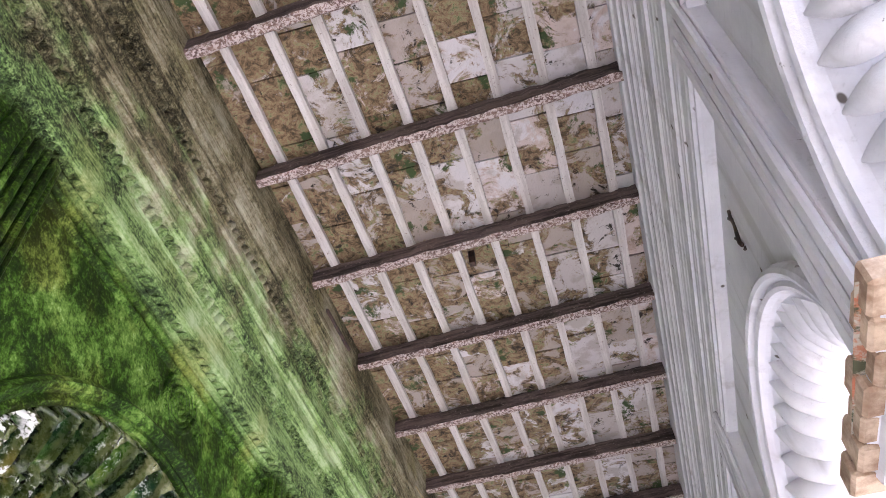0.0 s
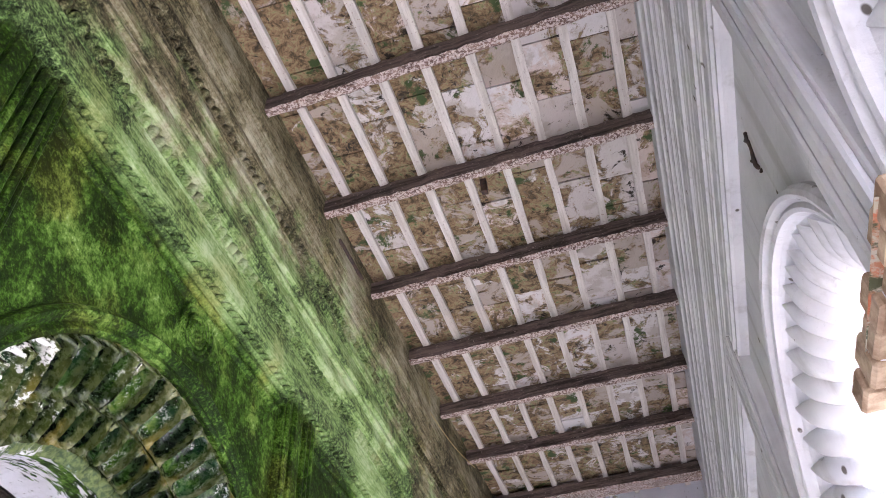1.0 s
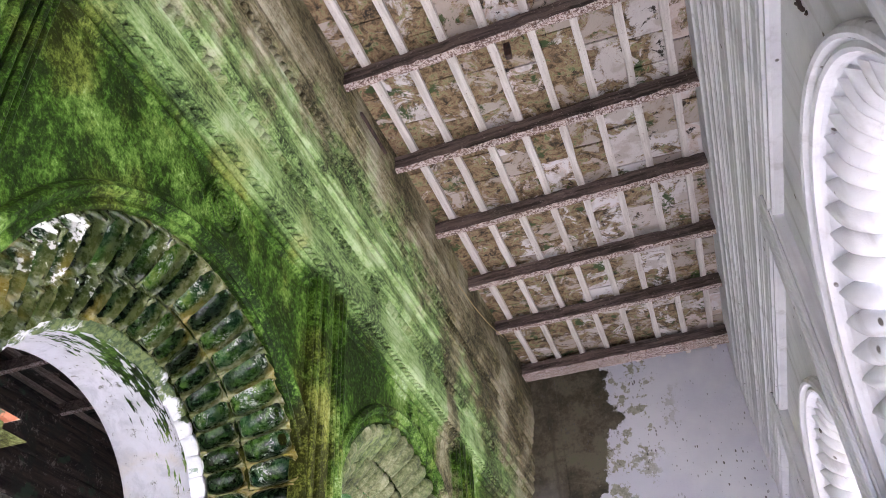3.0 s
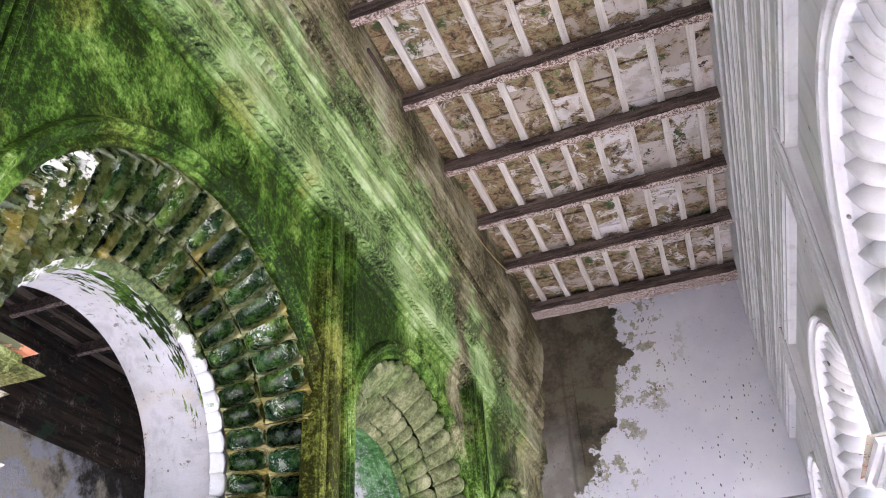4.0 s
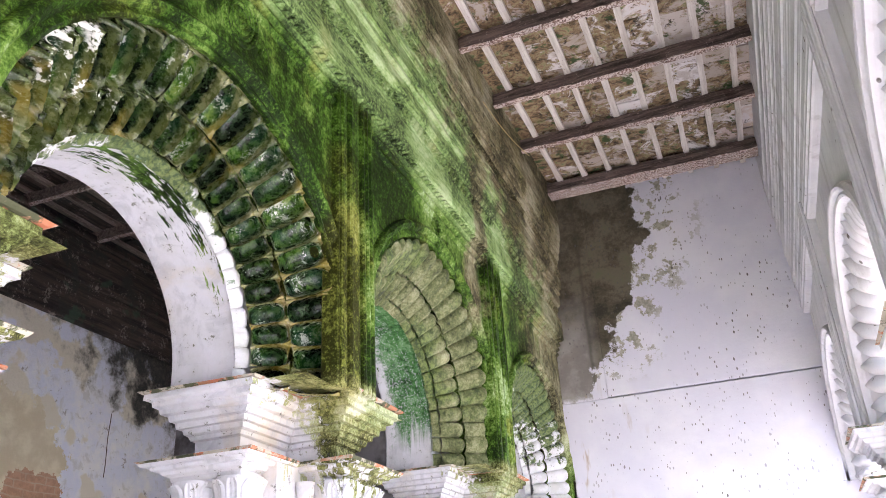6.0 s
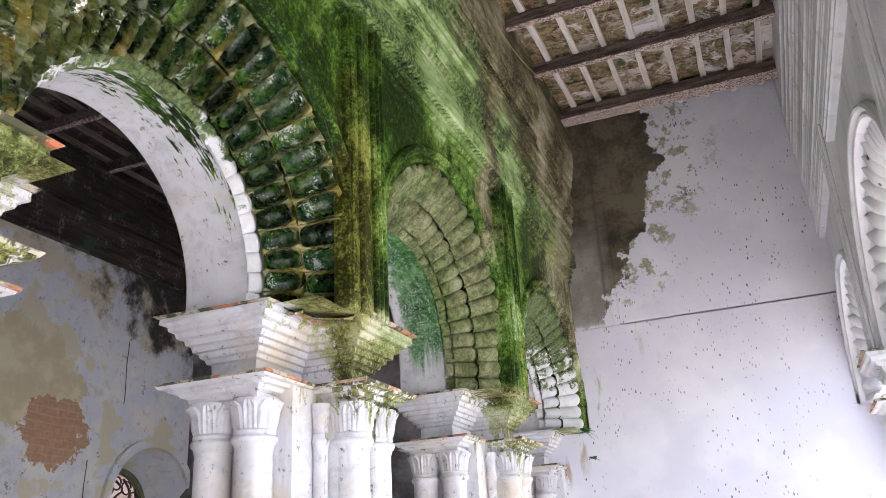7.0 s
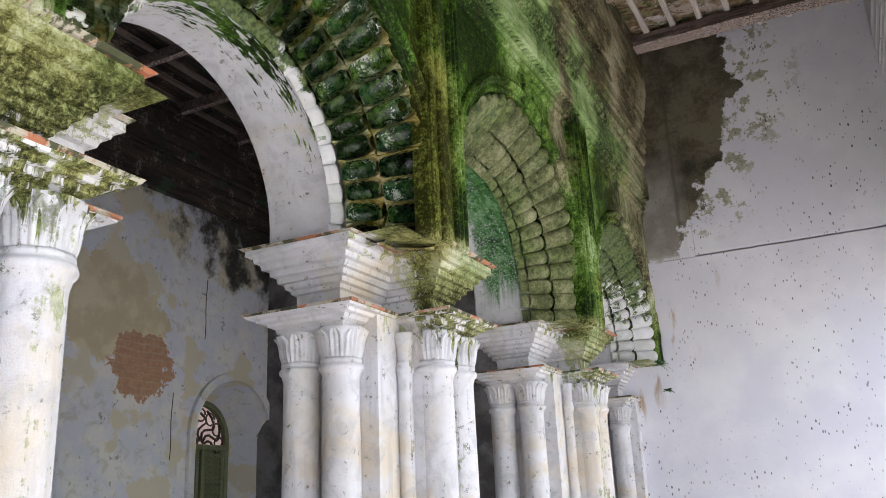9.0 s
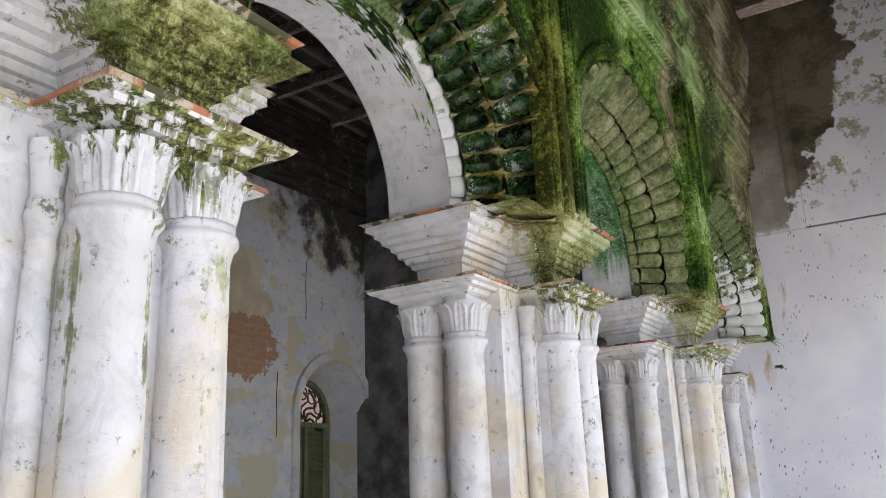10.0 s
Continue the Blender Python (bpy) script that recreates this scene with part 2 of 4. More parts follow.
def end_plaster():
    """White end wall with a damp brown and green patch by the mossy arcade, dark specks below it."""
    n = Nodes("stained end wall plaster")
    mid, fine, big = n.noise(4.0, 7, 0.65), n.noise(30.0, 5, 0.7), n.noise(1.2, 4)
    base = n.mix(n.step(big, 0.4, 0.65), (0.7, 0.69, 0.79), (0.8, 0.79, 0.86))
    ragged = n.math("ADD", n.math("MULTIPLY", n.math("SUBTRACT", mid, 0.5), 0.8), n.math("MULTIPLY", n.math("SUBTRACT", fine, 0.5), 0.1))
    # the stain's edge runs down towards the arcade
    limit = n.math("MINIMUM", n.math("ADD", n.math("MULTIPLY", n.math("SUBTRACT", n.z, 4.6), 0.5), -1.02), n.math("ADD", n.math("MULTIPLY", n.math("SUBTRACT", n.z, 5.1), -0.12), -0.75))
    edge = n.math("ADD", n.math("SUBTRACT", limit, n.x), ragged)
    low = n.step(n.math("ADD", n.z, n.math("MULTIPLY", ragged, 0.5)), 3.5, 3.58)
    damp = n.math("MULTIPLY", n.step(edge, -0.025, 0.015), low)
    stain = n.ramp(n.math("ADD", n.noise(2.6, 6, 0.65), n.math("MULTIPLY", n.math("SUBTRACT", fine, 0.5), 0.4)), [(0.34, (0.03, 0.025, 0.015)), (0.48, (0.085, 0.072, 0.046)), (0.6, (0.15, 0.13, 0.09)), (0.75, (0.13, 0.135, 0.075))])
    worn_off = n.math("MULTIPLY", n.step(n.math("ADD", n.z, n.math("MULTIPLY", ragged, 1.2)), 4.75, 4.1), n.step(n.x, -1.35, -1.6))
    stain = n.mix(n.math("MULTIPLY", worn_off, 0.75), stain, n.mix(n.step(mid, 0.4, 0.62), (0.27, 0.25, 0.24), (0.4, 0.38, 0.36)))
    seam = n.math("MULTIPLY", n.step(n.math("ABSOLUTE", n.math("SUBTRACT", n.math("ADD", n.x, n.math("MULTIPLY", n.math("SUBTRACT", mid, 0.5), 0.06)), -1.5)), 0.035, 0.0), 0.55)
    stain = n.mix(seam, stain, (0.05, 0.045, 0.03))
    color = n.mix(damp, base, stain)
    scatter = n.math("MULTIPLY", n.math("MULTIPLY", n.step(edge, -0.75, -0.25), n.step(edge, 0.05, -0.05)), n.step(n.math("ADD", n.noise(6.5, 6, 0.7), n.math("MULTIPLY", edge, 0.06)), 0.525, 0.56))
    color = n.mix(n.math("MULTIPLY", scatter, n.math("MULTIPLY", n.step(n.z, 3.6, 3.8), 0.8)), color, n.mix(n.step(fine, 0.4, 0.6), (0.17, 0.16, 0.07), (0.36, 0.34, 0.24)))
    rust = n.math("MULTIPLY", n.step(n.noise(1.0, 4, 0.6, n.scaled((6, 6, 1.5))), 0.56, 0.68), n.step(n.math("ADD", n.x, n.math("MULTIPLY", n.math("ABSOLUTE", n.math("SUBTRACT", n.z, 3.15)), 0.8)), -0.95, -1.35))
    color = n.mix(rust, color, (0.38, 0.25, 0.15))
    speck = n.cells(1.0, n.scaled((30, 30, 15.0)))
    size = n.step(n.noise(7.0, 2), 0.35, 0.7, 0.05, 0.26)
    show = n.math("MULTIPLY", n.step(n.math("SUBTRACT", speck, size), 0.03, -0.03), n.step(n.noise(1.6, 4), 0.4, 0.56))
    color = n.mix(n.math("MULTIPLY", show, n.step(mid, 0.35, 0.6, 0.4, 0.95)), color, (0.11, 0.1, 0.1))
    return n.done(color, 0.7, n.math("ADD", fine, mid), 0.3, 0.01)


def room_plaster():
    """Blue-grey wash of the inner room, peeled to beige render and brick, turning black towards the top and the far
    end.
    """
    n = Nodes("peeling blue plaster")
    mid, fine, big = n.noise(3.2, 7, 0.65), n.noise(25.0, 5, 0.7), n.noise(1.5, 4, 0.5)
    base = n.mix(n.step(mid, 0.4, 0.65), (0.68, 0.7, 0.8), (0.8, 0.79, 0.78))
    base = n.mix(n.math("MULTIPLY", n.step(n.noise(7.0, 7, 0.7, distort=0.6), 0.52, 0.64), 0.5), base, (0.5, 0.48, 0.44))
    base = n.mix(n.math("MULTIPLY", n.step(n.noise(11.0, 6, 0.75), 0.6, 0.66), 0.7), base, (0.2, 0.17, 0.13))
    base = n.mix(n.step(n.math("ADD", big, n.math("MULTIPLY", mid, 0.25)), 0.66, 0.7), base, (0.68, 0.63, 0.52))

    def lump(y, z, ry, rz):
        d = n.math("ADD", n.math("POWER", n.math("DIVIDE", n.math("SUBTRACT", n.y, y), ry), 2.0), n.math("POWER", n.math("DIVIDE", n.math("SUBTRACT", n.z, z), rz), 2.0))
        return n.math("ADD", d, n.math("MULTIPLY", n.math("SUBTRACT", n.noise(4.5, 7, 0.68), 0.5), 3.2))

    color = n.mix(n.step(lump(5.1, 3.2, 0.62, 0.5), 1.05, 0.98), base, n.mix(n.step(mid, 0.4, 0.62), (0.6, 0.52, 0.36), (0.72, 0.65, 0.48)))
    bz = n.math("MULTIPLY", n.math("ADD", n.z, n.math("MULTIPLY", n.math("SUBTRACT", n.noise(5.0, 4), 0.5), 0.05)), 14.0)
    by = n.math("ADD", n.math("MULTIPLY", n.y, 4.2), n.math("MULTIPLY", n.math("FLOOR", bz), 0.5))
    joint = n.math("MAXIMUM", n.math("LESS_THAN", n.math("FRACT", bz), 0.17), n.math("LESS_THAN", n.math("FRACT", by), 0.06))
    brick = n.mix(n.math("MULTIPLY", joint, n.step(mid, 0.35, 0.65, 0.15, 0.75)), n.mix(n.step(fine, 0.4, 0.6), (0.52, 0.31, 0.2), (0.42, 0.25, 0.16)), (0.52, 0.43, 0.31))
    color = n.mix(n.step(lump(5.45, 2.72, 0.42, 0.33), 1.0, 0.94), color, brick)
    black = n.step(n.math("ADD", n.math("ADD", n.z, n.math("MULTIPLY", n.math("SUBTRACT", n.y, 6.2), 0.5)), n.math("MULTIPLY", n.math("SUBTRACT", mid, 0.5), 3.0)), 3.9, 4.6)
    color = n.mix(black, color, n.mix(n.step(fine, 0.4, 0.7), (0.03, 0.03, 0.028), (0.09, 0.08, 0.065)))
    return n.done(color, 0.8, n.math("ADD", fine, mid), 0.5, 0.015)


def terracotta():
    n = Nodes("terracotta")
    c = n.mix(n.step(n.noise(14.0, 5), 0.4, 0.65), (0.42, 0.14, 0.07), (0.3, 0.17, 0.1))
    c = n.mix(n.step(n.noise(5.0, 6, 0.75), 0.45, 0.52), c, (0.42, 0.38, 0.31))
    c = n.mix(n.step(n.noise(8.0, 5, 0.7, n.scaled((1, 1.3, 1))), 0.5, 0.57), c, (0.06, 0.065, 0.03))
    return n.done(c, 0.85, n.noise(40.0, 4), 0.4, 0.01)


def ceiling_tile():
    """Undersides of the roof tiles: grey-white lime, green and brown with damp, some bare terracotta."""
    n = Nodes("damp roof tile")
    r = n.island()
    mid, fine = n.noise(5.0, 7, 0.7, distort=0.8), n.noise(40.0, 5, 0.75)
    base = n.mix(n.step(r, 0.15, 0.9), (0.42, 0.35, 0.31), (0.68, 0.64, 0.65))
    base = n.mix(n.math("MULTIPLY", n.step(n.noise(6.0, 5), 0.5, 0.62), 0.6), base, (0.36, 0.3, 0.25))
    base = n.mix(n.math("MULTIPLY", n.step(n.math("ADD", r, n.math("MULTIPLY", n.math("SUBTRACT", mid, 0.5), 0.5)), 0.86, 0.9), 0.45), base, (0.5, 0.32, 0.23))
    wet = n.math("ADD", n.math("ADD", mid, n.math("MULTIPLY", n.math("SUBTRACT", n.math("FRACT", n.math("MULTIPLY", r, 7.0)), 0.5), 0.16)), n.math("MULTIPLY", n.math("ADD", n.x, 0.6), -0.07))
    wet = n.math("ADD", wet, n.math("MULTIPLY", n.math("SUBTRACT", fine, 0.5), 0.22))
    patch = n.ramp(n.math("ADD", n.math("MULTIPLY", n.noise(13.0, 6, 0.78, distort=0.6), 0.8), n.math("MULTIPLY", fine, 0.22)), [(0.36, (0.025, 0.017, 0.01)), (0.45, (0.1, 0.07, 0.035)), (0.52, (0.25, 0.16, 0.09)), (0.57, (0.3, 0.26, 0.14)), (0.63, (0.09, 0.13, 0.045)), (0.71, (0.22, 0.24, 0.12)), (0.8, (0.5, 0.45, 0.37))])
    color = n.mix(n.step(wet, 0.43, 0.52), base, patch)
    color = n.mix(n.math("MULTIPLY", n.step(n.noise(5.2, 5, 0.65), 0.57, 0.64), n.step(wet, 0.42, 0.5)), color, (0.045, 0.075, 0.02))
    color = n.mix(n.step(n.noise(10.0, 6, 0.75, distort=0.6), 0.585, 0.65), color, (0.025, 0.018, 0.012))
    return n.done(color, 0.85, n.math("ADD", mid, fine), 0.5, 0.015)


def old_wood(name, dark, light, flake, grain=(30, 1.5, 30), part_flaked=0.55):
    n = Nodes(name)
    g = n.noise(1.0, 6, 0.7, n.scaled(grain))
    c = n.mix(n.step(g, 0.35, 0.65), dark, light)
    c = n.mix(n.step(n.noise(60.0, 4, 0.8), part_flaked, part_flaked + 0.07), c, flake)
    return n.done(c, 0.8, n.math("ADD", g, n.noise(50.0, 4)), 0.6, 0.008)


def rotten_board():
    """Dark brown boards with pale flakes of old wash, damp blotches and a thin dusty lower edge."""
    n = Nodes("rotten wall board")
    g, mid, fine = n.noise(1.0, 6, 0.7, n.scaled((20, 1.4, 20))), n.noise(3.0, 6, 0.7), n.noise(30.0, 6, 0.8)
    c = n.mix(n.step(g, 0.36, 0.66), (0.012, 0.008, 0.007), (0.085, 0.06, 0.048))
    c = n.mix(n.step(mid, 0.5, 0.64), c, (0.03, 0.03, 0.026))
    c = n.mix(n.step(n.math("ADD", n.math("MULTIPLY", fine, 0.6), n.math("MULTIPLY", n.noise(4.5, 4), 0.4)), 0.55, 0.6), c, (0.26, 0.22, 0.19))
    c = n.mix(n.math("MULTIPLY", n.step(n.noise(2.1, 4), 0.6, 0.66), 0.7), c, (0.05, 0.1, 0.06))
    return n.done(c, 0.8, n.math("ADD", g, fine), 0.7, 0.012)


def plain(name, c1, c2, scale=6.0, rough=0.7):
    n = Nodes(name)
    return n.done(n.mix(n.step(n.noise(scale, 6), 0.35, 0.65), c1, c2), rough, n.noise(scale * 6, 4), 0.3, 0.01)


def wet_moss():
    """The hollow cells of the arch: wet green algae darkened for the shade inside, flecks of bare lime and glints,
    olive and ochre rims with painted white highlights.
    """
    n = Nodes("wet moss on plaster")
    r = n.random()
    rim = n.add("ShaderNodeAttribute")
    rim.attribute_name = "rim"
    mid, fine, grit = n.noise(9.0, 6, 0.7), n.noise(34.0, 6, 0.75), n.noise(95.0, 4, 0.8)
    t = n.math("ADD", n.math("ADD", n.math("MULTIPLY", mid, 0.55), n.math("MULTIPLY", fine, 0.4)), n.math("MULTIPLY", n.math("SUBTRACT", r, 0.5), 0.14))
    # algae green, kept near black so that the hollows look shaded
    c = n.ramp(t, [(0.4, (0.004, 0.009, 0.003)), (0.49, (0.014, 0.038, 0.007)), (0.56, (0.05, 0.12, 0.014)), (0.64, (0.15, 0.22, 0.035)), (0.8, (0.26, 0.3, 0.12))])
    teal = n.math("MULTIPLY", n.step(n.noise(2.4, 3), 0.5, 0.6), n.step(r, 0.4, 0.8, 0.1, 0.5))
    c = n.mix(teal, c, (0.012, 0.06, 0.035))
    # white flecks: bare lime and wet glints in one colour
    bare = n.step(n.math("ADD", n.math("ADD", n.math("MULTIPLY", grit, 0.5), n.math("MULTIPLY", n.noise(13.0, 3), 0.5)), n.math("MULTIPLY", n.math("SUBTRACT", r, 0.5), 0.14)), 0.6, 0.62)
    c = n.mix(n.math("MULTIPLY", bare, 0.85), c, (0.66, 0.68, 0.64))
    t = n.math("ADD", n.math("ADD", n.math("MULTIPLY", n.noise(6.0, 4, 0.6), 0.6), n.math("MULTIPLY", fine, 0.2)), n.step(n.y, 1.7, 2.7, 0.05, 0.14))
    lip = n.ramp(t, [(0.38, (0.02, 0.035, 0.009)), (0.48, (0.08, 0.1, 0.028)), (0.57, (0.2, 0.2, 0.09)), (0.68, (0.38, 0.37, 0.28))])
    lip = n.mix(n.math("MULTIPLY", n.step(n.math("ADD", n.noise(3.1, 4, 0.6), n.step(n.y, 2.2, 2.8, -0.04, 0.09)), 0.48, 0.6), 0.65), lip, (0.27, 0.2, 0.04))
    # white sky reflections on the wet rims, put into the colour
    rim_glint = n.step(n.math("ADD", n.noise(4.5, 5, 0.7), n.math("ADD", n.math("MULTIPLY", n.math("SUBTRACT", fine, 0.5), 0.5), n.step(n.y, 2.2, 1.4, -0.03, 0.02))), 0.6, 0.64)
    lip = n.mix(rim_glint, lip, (0.72, 0.71, 0.68))
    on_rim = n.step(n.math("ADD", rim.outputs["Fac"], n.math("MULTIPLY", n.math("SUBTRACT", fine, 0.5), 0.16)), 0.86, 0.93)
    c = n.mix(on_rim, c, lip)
    return n.done(c, n.step(fine, 0.35, 0.65, 0.12, 0.42), n.math("ADD", fine, n.math("ADD", mid, n.math("MULTIPLY", grit, 0.4))), 0.25, 0.008)


def dry_moss():
    """Older, dry grey-olive growth over scallops, darker and greener here and there."""
    n = Nodes("dry moss on scallops")
    mid, fine, grit = n.noise(4.5, 6, 0.7), n.noise(26.0, 6, 0.75), n.noise(80.0, 4, 0.8)
    t = n.math("ADD", n.math("ADD", n.math("MULTIPLY", mid, 0.55), n.math("MULTIPLY", fine, 0.35)), n.math("ADD", n.math("MULTIPLY", grit, 0.25), -0.08))
    c = n.ramp(t, [(0.38, (0.02, 0.03, 0.008)), (0.48, (0.13, 0.15, 0.055)), (0.57, (0.3, 0.31, 0.17)), (0.68, (0.5, 0.5, 0.36))])
    c = n.mix(n.math("MULTIPLY", n.step(n.noise(2.2, 5, 0.65), 0.44, 0.58), 0.75), c, n.mix(n.step(fine, 0.4, 0.62), (0.02, 0.05, 0.01), (0.16, 0.23, 0.05)))
    return n.done(c, 0.75, n.math("ADD", fine, n.math("ADD", mid, grit)), 0.8, 0.012)


def lime_moss():
    """Whitewashed scallops, stained green in patches."""
    n = Nodes("stained limewashed scallop")
    mid, fine = n.noise(5.0, 6, 0.7), n.noise(40.0, 5, 0.75)
    c = n.mix(n.step(mid, 0.4, 0.65), (0.66, 0.66, 0.7), (0.52, 0.53, 0.52))
    c = n.mix(n.step(n.math("ADD", n.noise(7.0, 6, 0.75), n.math("MULTIPLY", n.math("SUBTRACT", n.z, 2.98), 0.6)), 0.52, 0.6), c, n.mix(n.step(fine, 0.4, 0.6), (0.03, 0.06, 0.015), (0.13, 0.17, 0.05)))
    c = n.mix(n.step(n.noise(11.0, 6, 0.75), 0.61, 0.66), c, (0.2, 0.27, 0.2))
    return n.done(c, 0.65, n.math("ADD", fine, mid), 0.5, 0.01)


WETMOSS, DRYMOSS, LIMEMOSS = wet_moss(), dry_moss(), lime_moss()
ARCADE, WHITE, ENDW, ROOM = arcade_plaster(), white_plaster(), end_plaster(), room_plaster()
TERRA, TILE = terracotta(), ceiling_tile()
BEAM = old_wood("rotten dark beam", (0.03, 0.02, 0.017), (0.18, 0.13, 0.115), (0.38, 0.31, 0.28), (1.5, 30, 30), 0.6)
FLAKED = old_wood("flaking limewash on wood", (0.1, 0.055, 0.045), (0.28, 0.18, 0.15), (0.6, 0.51, 0.48), (9, 30, 30), 0.47)
BATTEN = old_wood("limewashed batten", (0.52, 0.47, 0.44), (0.72, 0.67, 0.64), (0.3, 0.23, 0.2), part_flaked=0.6)
BOARD = rotten_board()
DARKWOOD = old_wood("dark room wood", (0.06, 0.045, 0.038), (0.22, 0.17, 0.15), (0.36, 0.3, 0.27))
ROOMBATTEN = old_wood("weathered brown batten", (0.12, 0.09, 0.075), (0.3, 0.24, 0.21), (0.4, 0.34, 0.3))
GREENWOOD = old_wood("faded green shutter paint", (0.1, 0.12, 0.06), (0.2, 0.22, 0.12), (0.26, 0.24, 0.18), (25, 25, 2))
# plaster of the room's shaded end wall: the shade is in the colour
SHADED_PLASTER = plain("plaster darkened for shade", (0.08, 0.075, 0.075), (0.26, 0.25, 0.26), 3.5, 0.8)
IRON = plain("rusty iron", (0.03, 0.02, 0.018), (0.09, 0.05, 0.035), 30, 0.7)
FLOORM = plain("worn cement floor", (0.42, 0.4, 0.39), (0.54, 0.52, 0.5), 2.5, 0.75)
GROUND = plain("pale dry ground", (0.42, 0.4, 0.36), (0.54, 0.52, 0.48), 0.7, 0.9)
BAREBRICK = plain("bare brown brick", (0.3, 0.19, 0.12), (0.6, 0.46, 0.33), 16, 0.85)
STRAW = plain("dry straw", (0.4, 0.3, 0.14), (0.5, 0.4, 0.2), 20, 0.8)
LEAFM = plain("fern green", (0.03, 0.12, 0.04), (0.08, 0.22, 0.08), 20, 0.6)


PANE = plain("dusty glass", (0.6, 0.42, 0.36), (0.42, 0.26, 0.22), 9, 0.5)
PANE.node_tree.nodes["Principled BSDF"].inputs["Transmission Weight"].default_value = 0.75

# ---- mesh helpers ----
def link(name, verts, faces, mat, parent=None, label="", smooth=False):
    me = bpy.data.meshes.new(name)
    me.from_pydata([tuple(v) for v in verts], [], faces)
    bm = bmesh.new()
    bm.from_mesh(me)
    bmesh.ops.recalc_face_normals(bm, faces=bm.faces)
    bm.to_mesh(me)
    bm.free()
    me.materials.append(mat)
    if smooth:
        for p in me.polygons:
            p.use_smooth = True
    ob = new(name, me)
    if parent:
        ob.parent = parent
    if label:
        ob["label"] = label
    return ob


def part(name, bm, mat, parent=None, label="", smooth=False):
    me = bpy.data.meshes.new(name)
    bmesh.ops.recalc_face_normals(bm, faces=bm.faces)
    bm.to_mesh(me)
    bm.free()
    me.materials.append(mat)
    if smooth:
        for p in me.polygons:
            p.use_smooth = True
    ob = new(name, me)
    if parent:
        ob.parent = parent
    if label:
        ob["label"] = label
    return ob


def again(ob, name, parent, m):
    """Another piece on the same mesh."""
    o = new(name, ob.data)
    o.parent = parent
    o.matrix_basis = m
    return o


def box(bm, x0, x1, y0, y1, z0, z1, bevel=0.0):
    vs = [bm.verts.new(p) for p in ((x0, y0, z0), (x1, y0, z0), (x1, y1, z0), (x0, y1, z0), (x0, y0, z1), (x1, y0, z1), (x1, y1, z1), (x0, y1, z1))]
    fs = [bm.faces.new([vs[i] for i in f]) for f in ((0, 3, 2, 1), (4, 5, 6, 7), (0, 1, 5, 4), (1, 2, 6, 5), (2, 3, 7, 6), (3, 0, 4, 7))]
    if bevel:
        es = list({e for f in fs for e in f.edges})
        bmesh.ops.bevel(bm, geom=es, offset=bevel, segments=1, affect="EDGES")


def boxed(x0, x1, y0, y1, z0, z1, bevel=0.0):
    bm = bmesh.new()
    box(bm, x0, x1, y0, y1, z0, z1, bevel)
    return bm


def grid_faces(rows, cols, closed=False):
    out = []
    for i in range(rows - 1):
        for j in range(cols if closed else cols - 1):
            k = (j + 1) % cols
            out.append((i * cols + j, i * cols + k, (i + 1) * cols + k, (i + 1) * cols + j))
    return out


def swept(plan, profile):
    """A moulding: the profile (offset, height) swept round a closed rectilinear plan, and capped."""
    n = len(plan)
    verts = []
    for off, z in profile:
        for i in range(n):
            (ax, ay), (bx, by), (cx, cy) = plan[i - 1], plan[i], plan[(i + 1) % n]
            e1, e2 = Vector((bx - ax, by - ay)).normalized(), Vector((cx - bx, cy - by)).normalized()
            n1, n2 = Vector((e1.y, -e1.x)), Vector((e2.y, -e2.x))
            d = (n1 + n2) / (1 + n1.dot(n2))
            verts.append((bx + d.x * off, by + d.y * off, z))
    faces = grid_faces(len(profile), n, True)
    faces.append(tuple(range(n)))
    faces.append(tuple((len(profile) - 1) * n + i for i in range(n)))
    return verts, faces


def lathe(profile, seg=20, cx=0.0, cy=0.0):
    verts = [(cx + r * math.cos(2 * math.pi * j / seg), cy + r * math.sin(2 * math.pi * j / seg), z) for r, z in profile for j in range(seg)]
    return verts, grid_faces(len(profile), seg, True)


# ---- plan ----
MID = -0.61                 # centre line of the gallery
END = 7.65
NEAR = -2.8


def piers(s):
    """Where the piers stand along the gallery; the open side is a little further on."""
    return [-1.55, 0.8, 3.13, 5.48] if s < 0 else [-1.35, 1.0, 3.33, 5.68]


def arches(s):
    """Arches between the piers: centre, bay from, bay to, how much narrower, height of the centre."""
    p = [NEAR] + piers(s) + [END]
    out = [((a + b) / 2, a, b, 0.03, CEN) for a, b in zip(p[1:], p[2:-1])]
    if s < 0:
        out[2] = (4.25, p[3], p[4], 0.0, 2.72)
    return out + [(6.62, p[-2], END, 0.06, CEN + 0.05) if s < 0 else (6.72, p[-2], END, 0.12, CEN)]


FACE = -1.85
SPRING, CEN = 2.5, 2.58     # capital top, centre of the arches
TOP = 6.2
ROOMX = -6.3


def roof(x, y):
    """The gallery roof falls a little outwards and towards the near end: height above the level it is built at."""
    return 0.13 - 0.035 * (x + 1.68) + 0.048 * (y - 3.57)




def side(s):
    """Maps the left arcade's x to the given side: -1 left, 1 right."""
    return (lambda x: x) if s < 0 else (lambda x: 2 * MID - x)


def arch_path(r, c, cen, n=48):
    """Points (y, z) of an arch of radius r, stilted down to the springing."""
    pts = [(c + r, SPRING)]
    pts += [(c + r * math.cos(math.pi * i / n), cen + r * math.sin(math.pi * i / n)) for i in range(n + 1)]
    return pts + [(c - r, SPRING)]


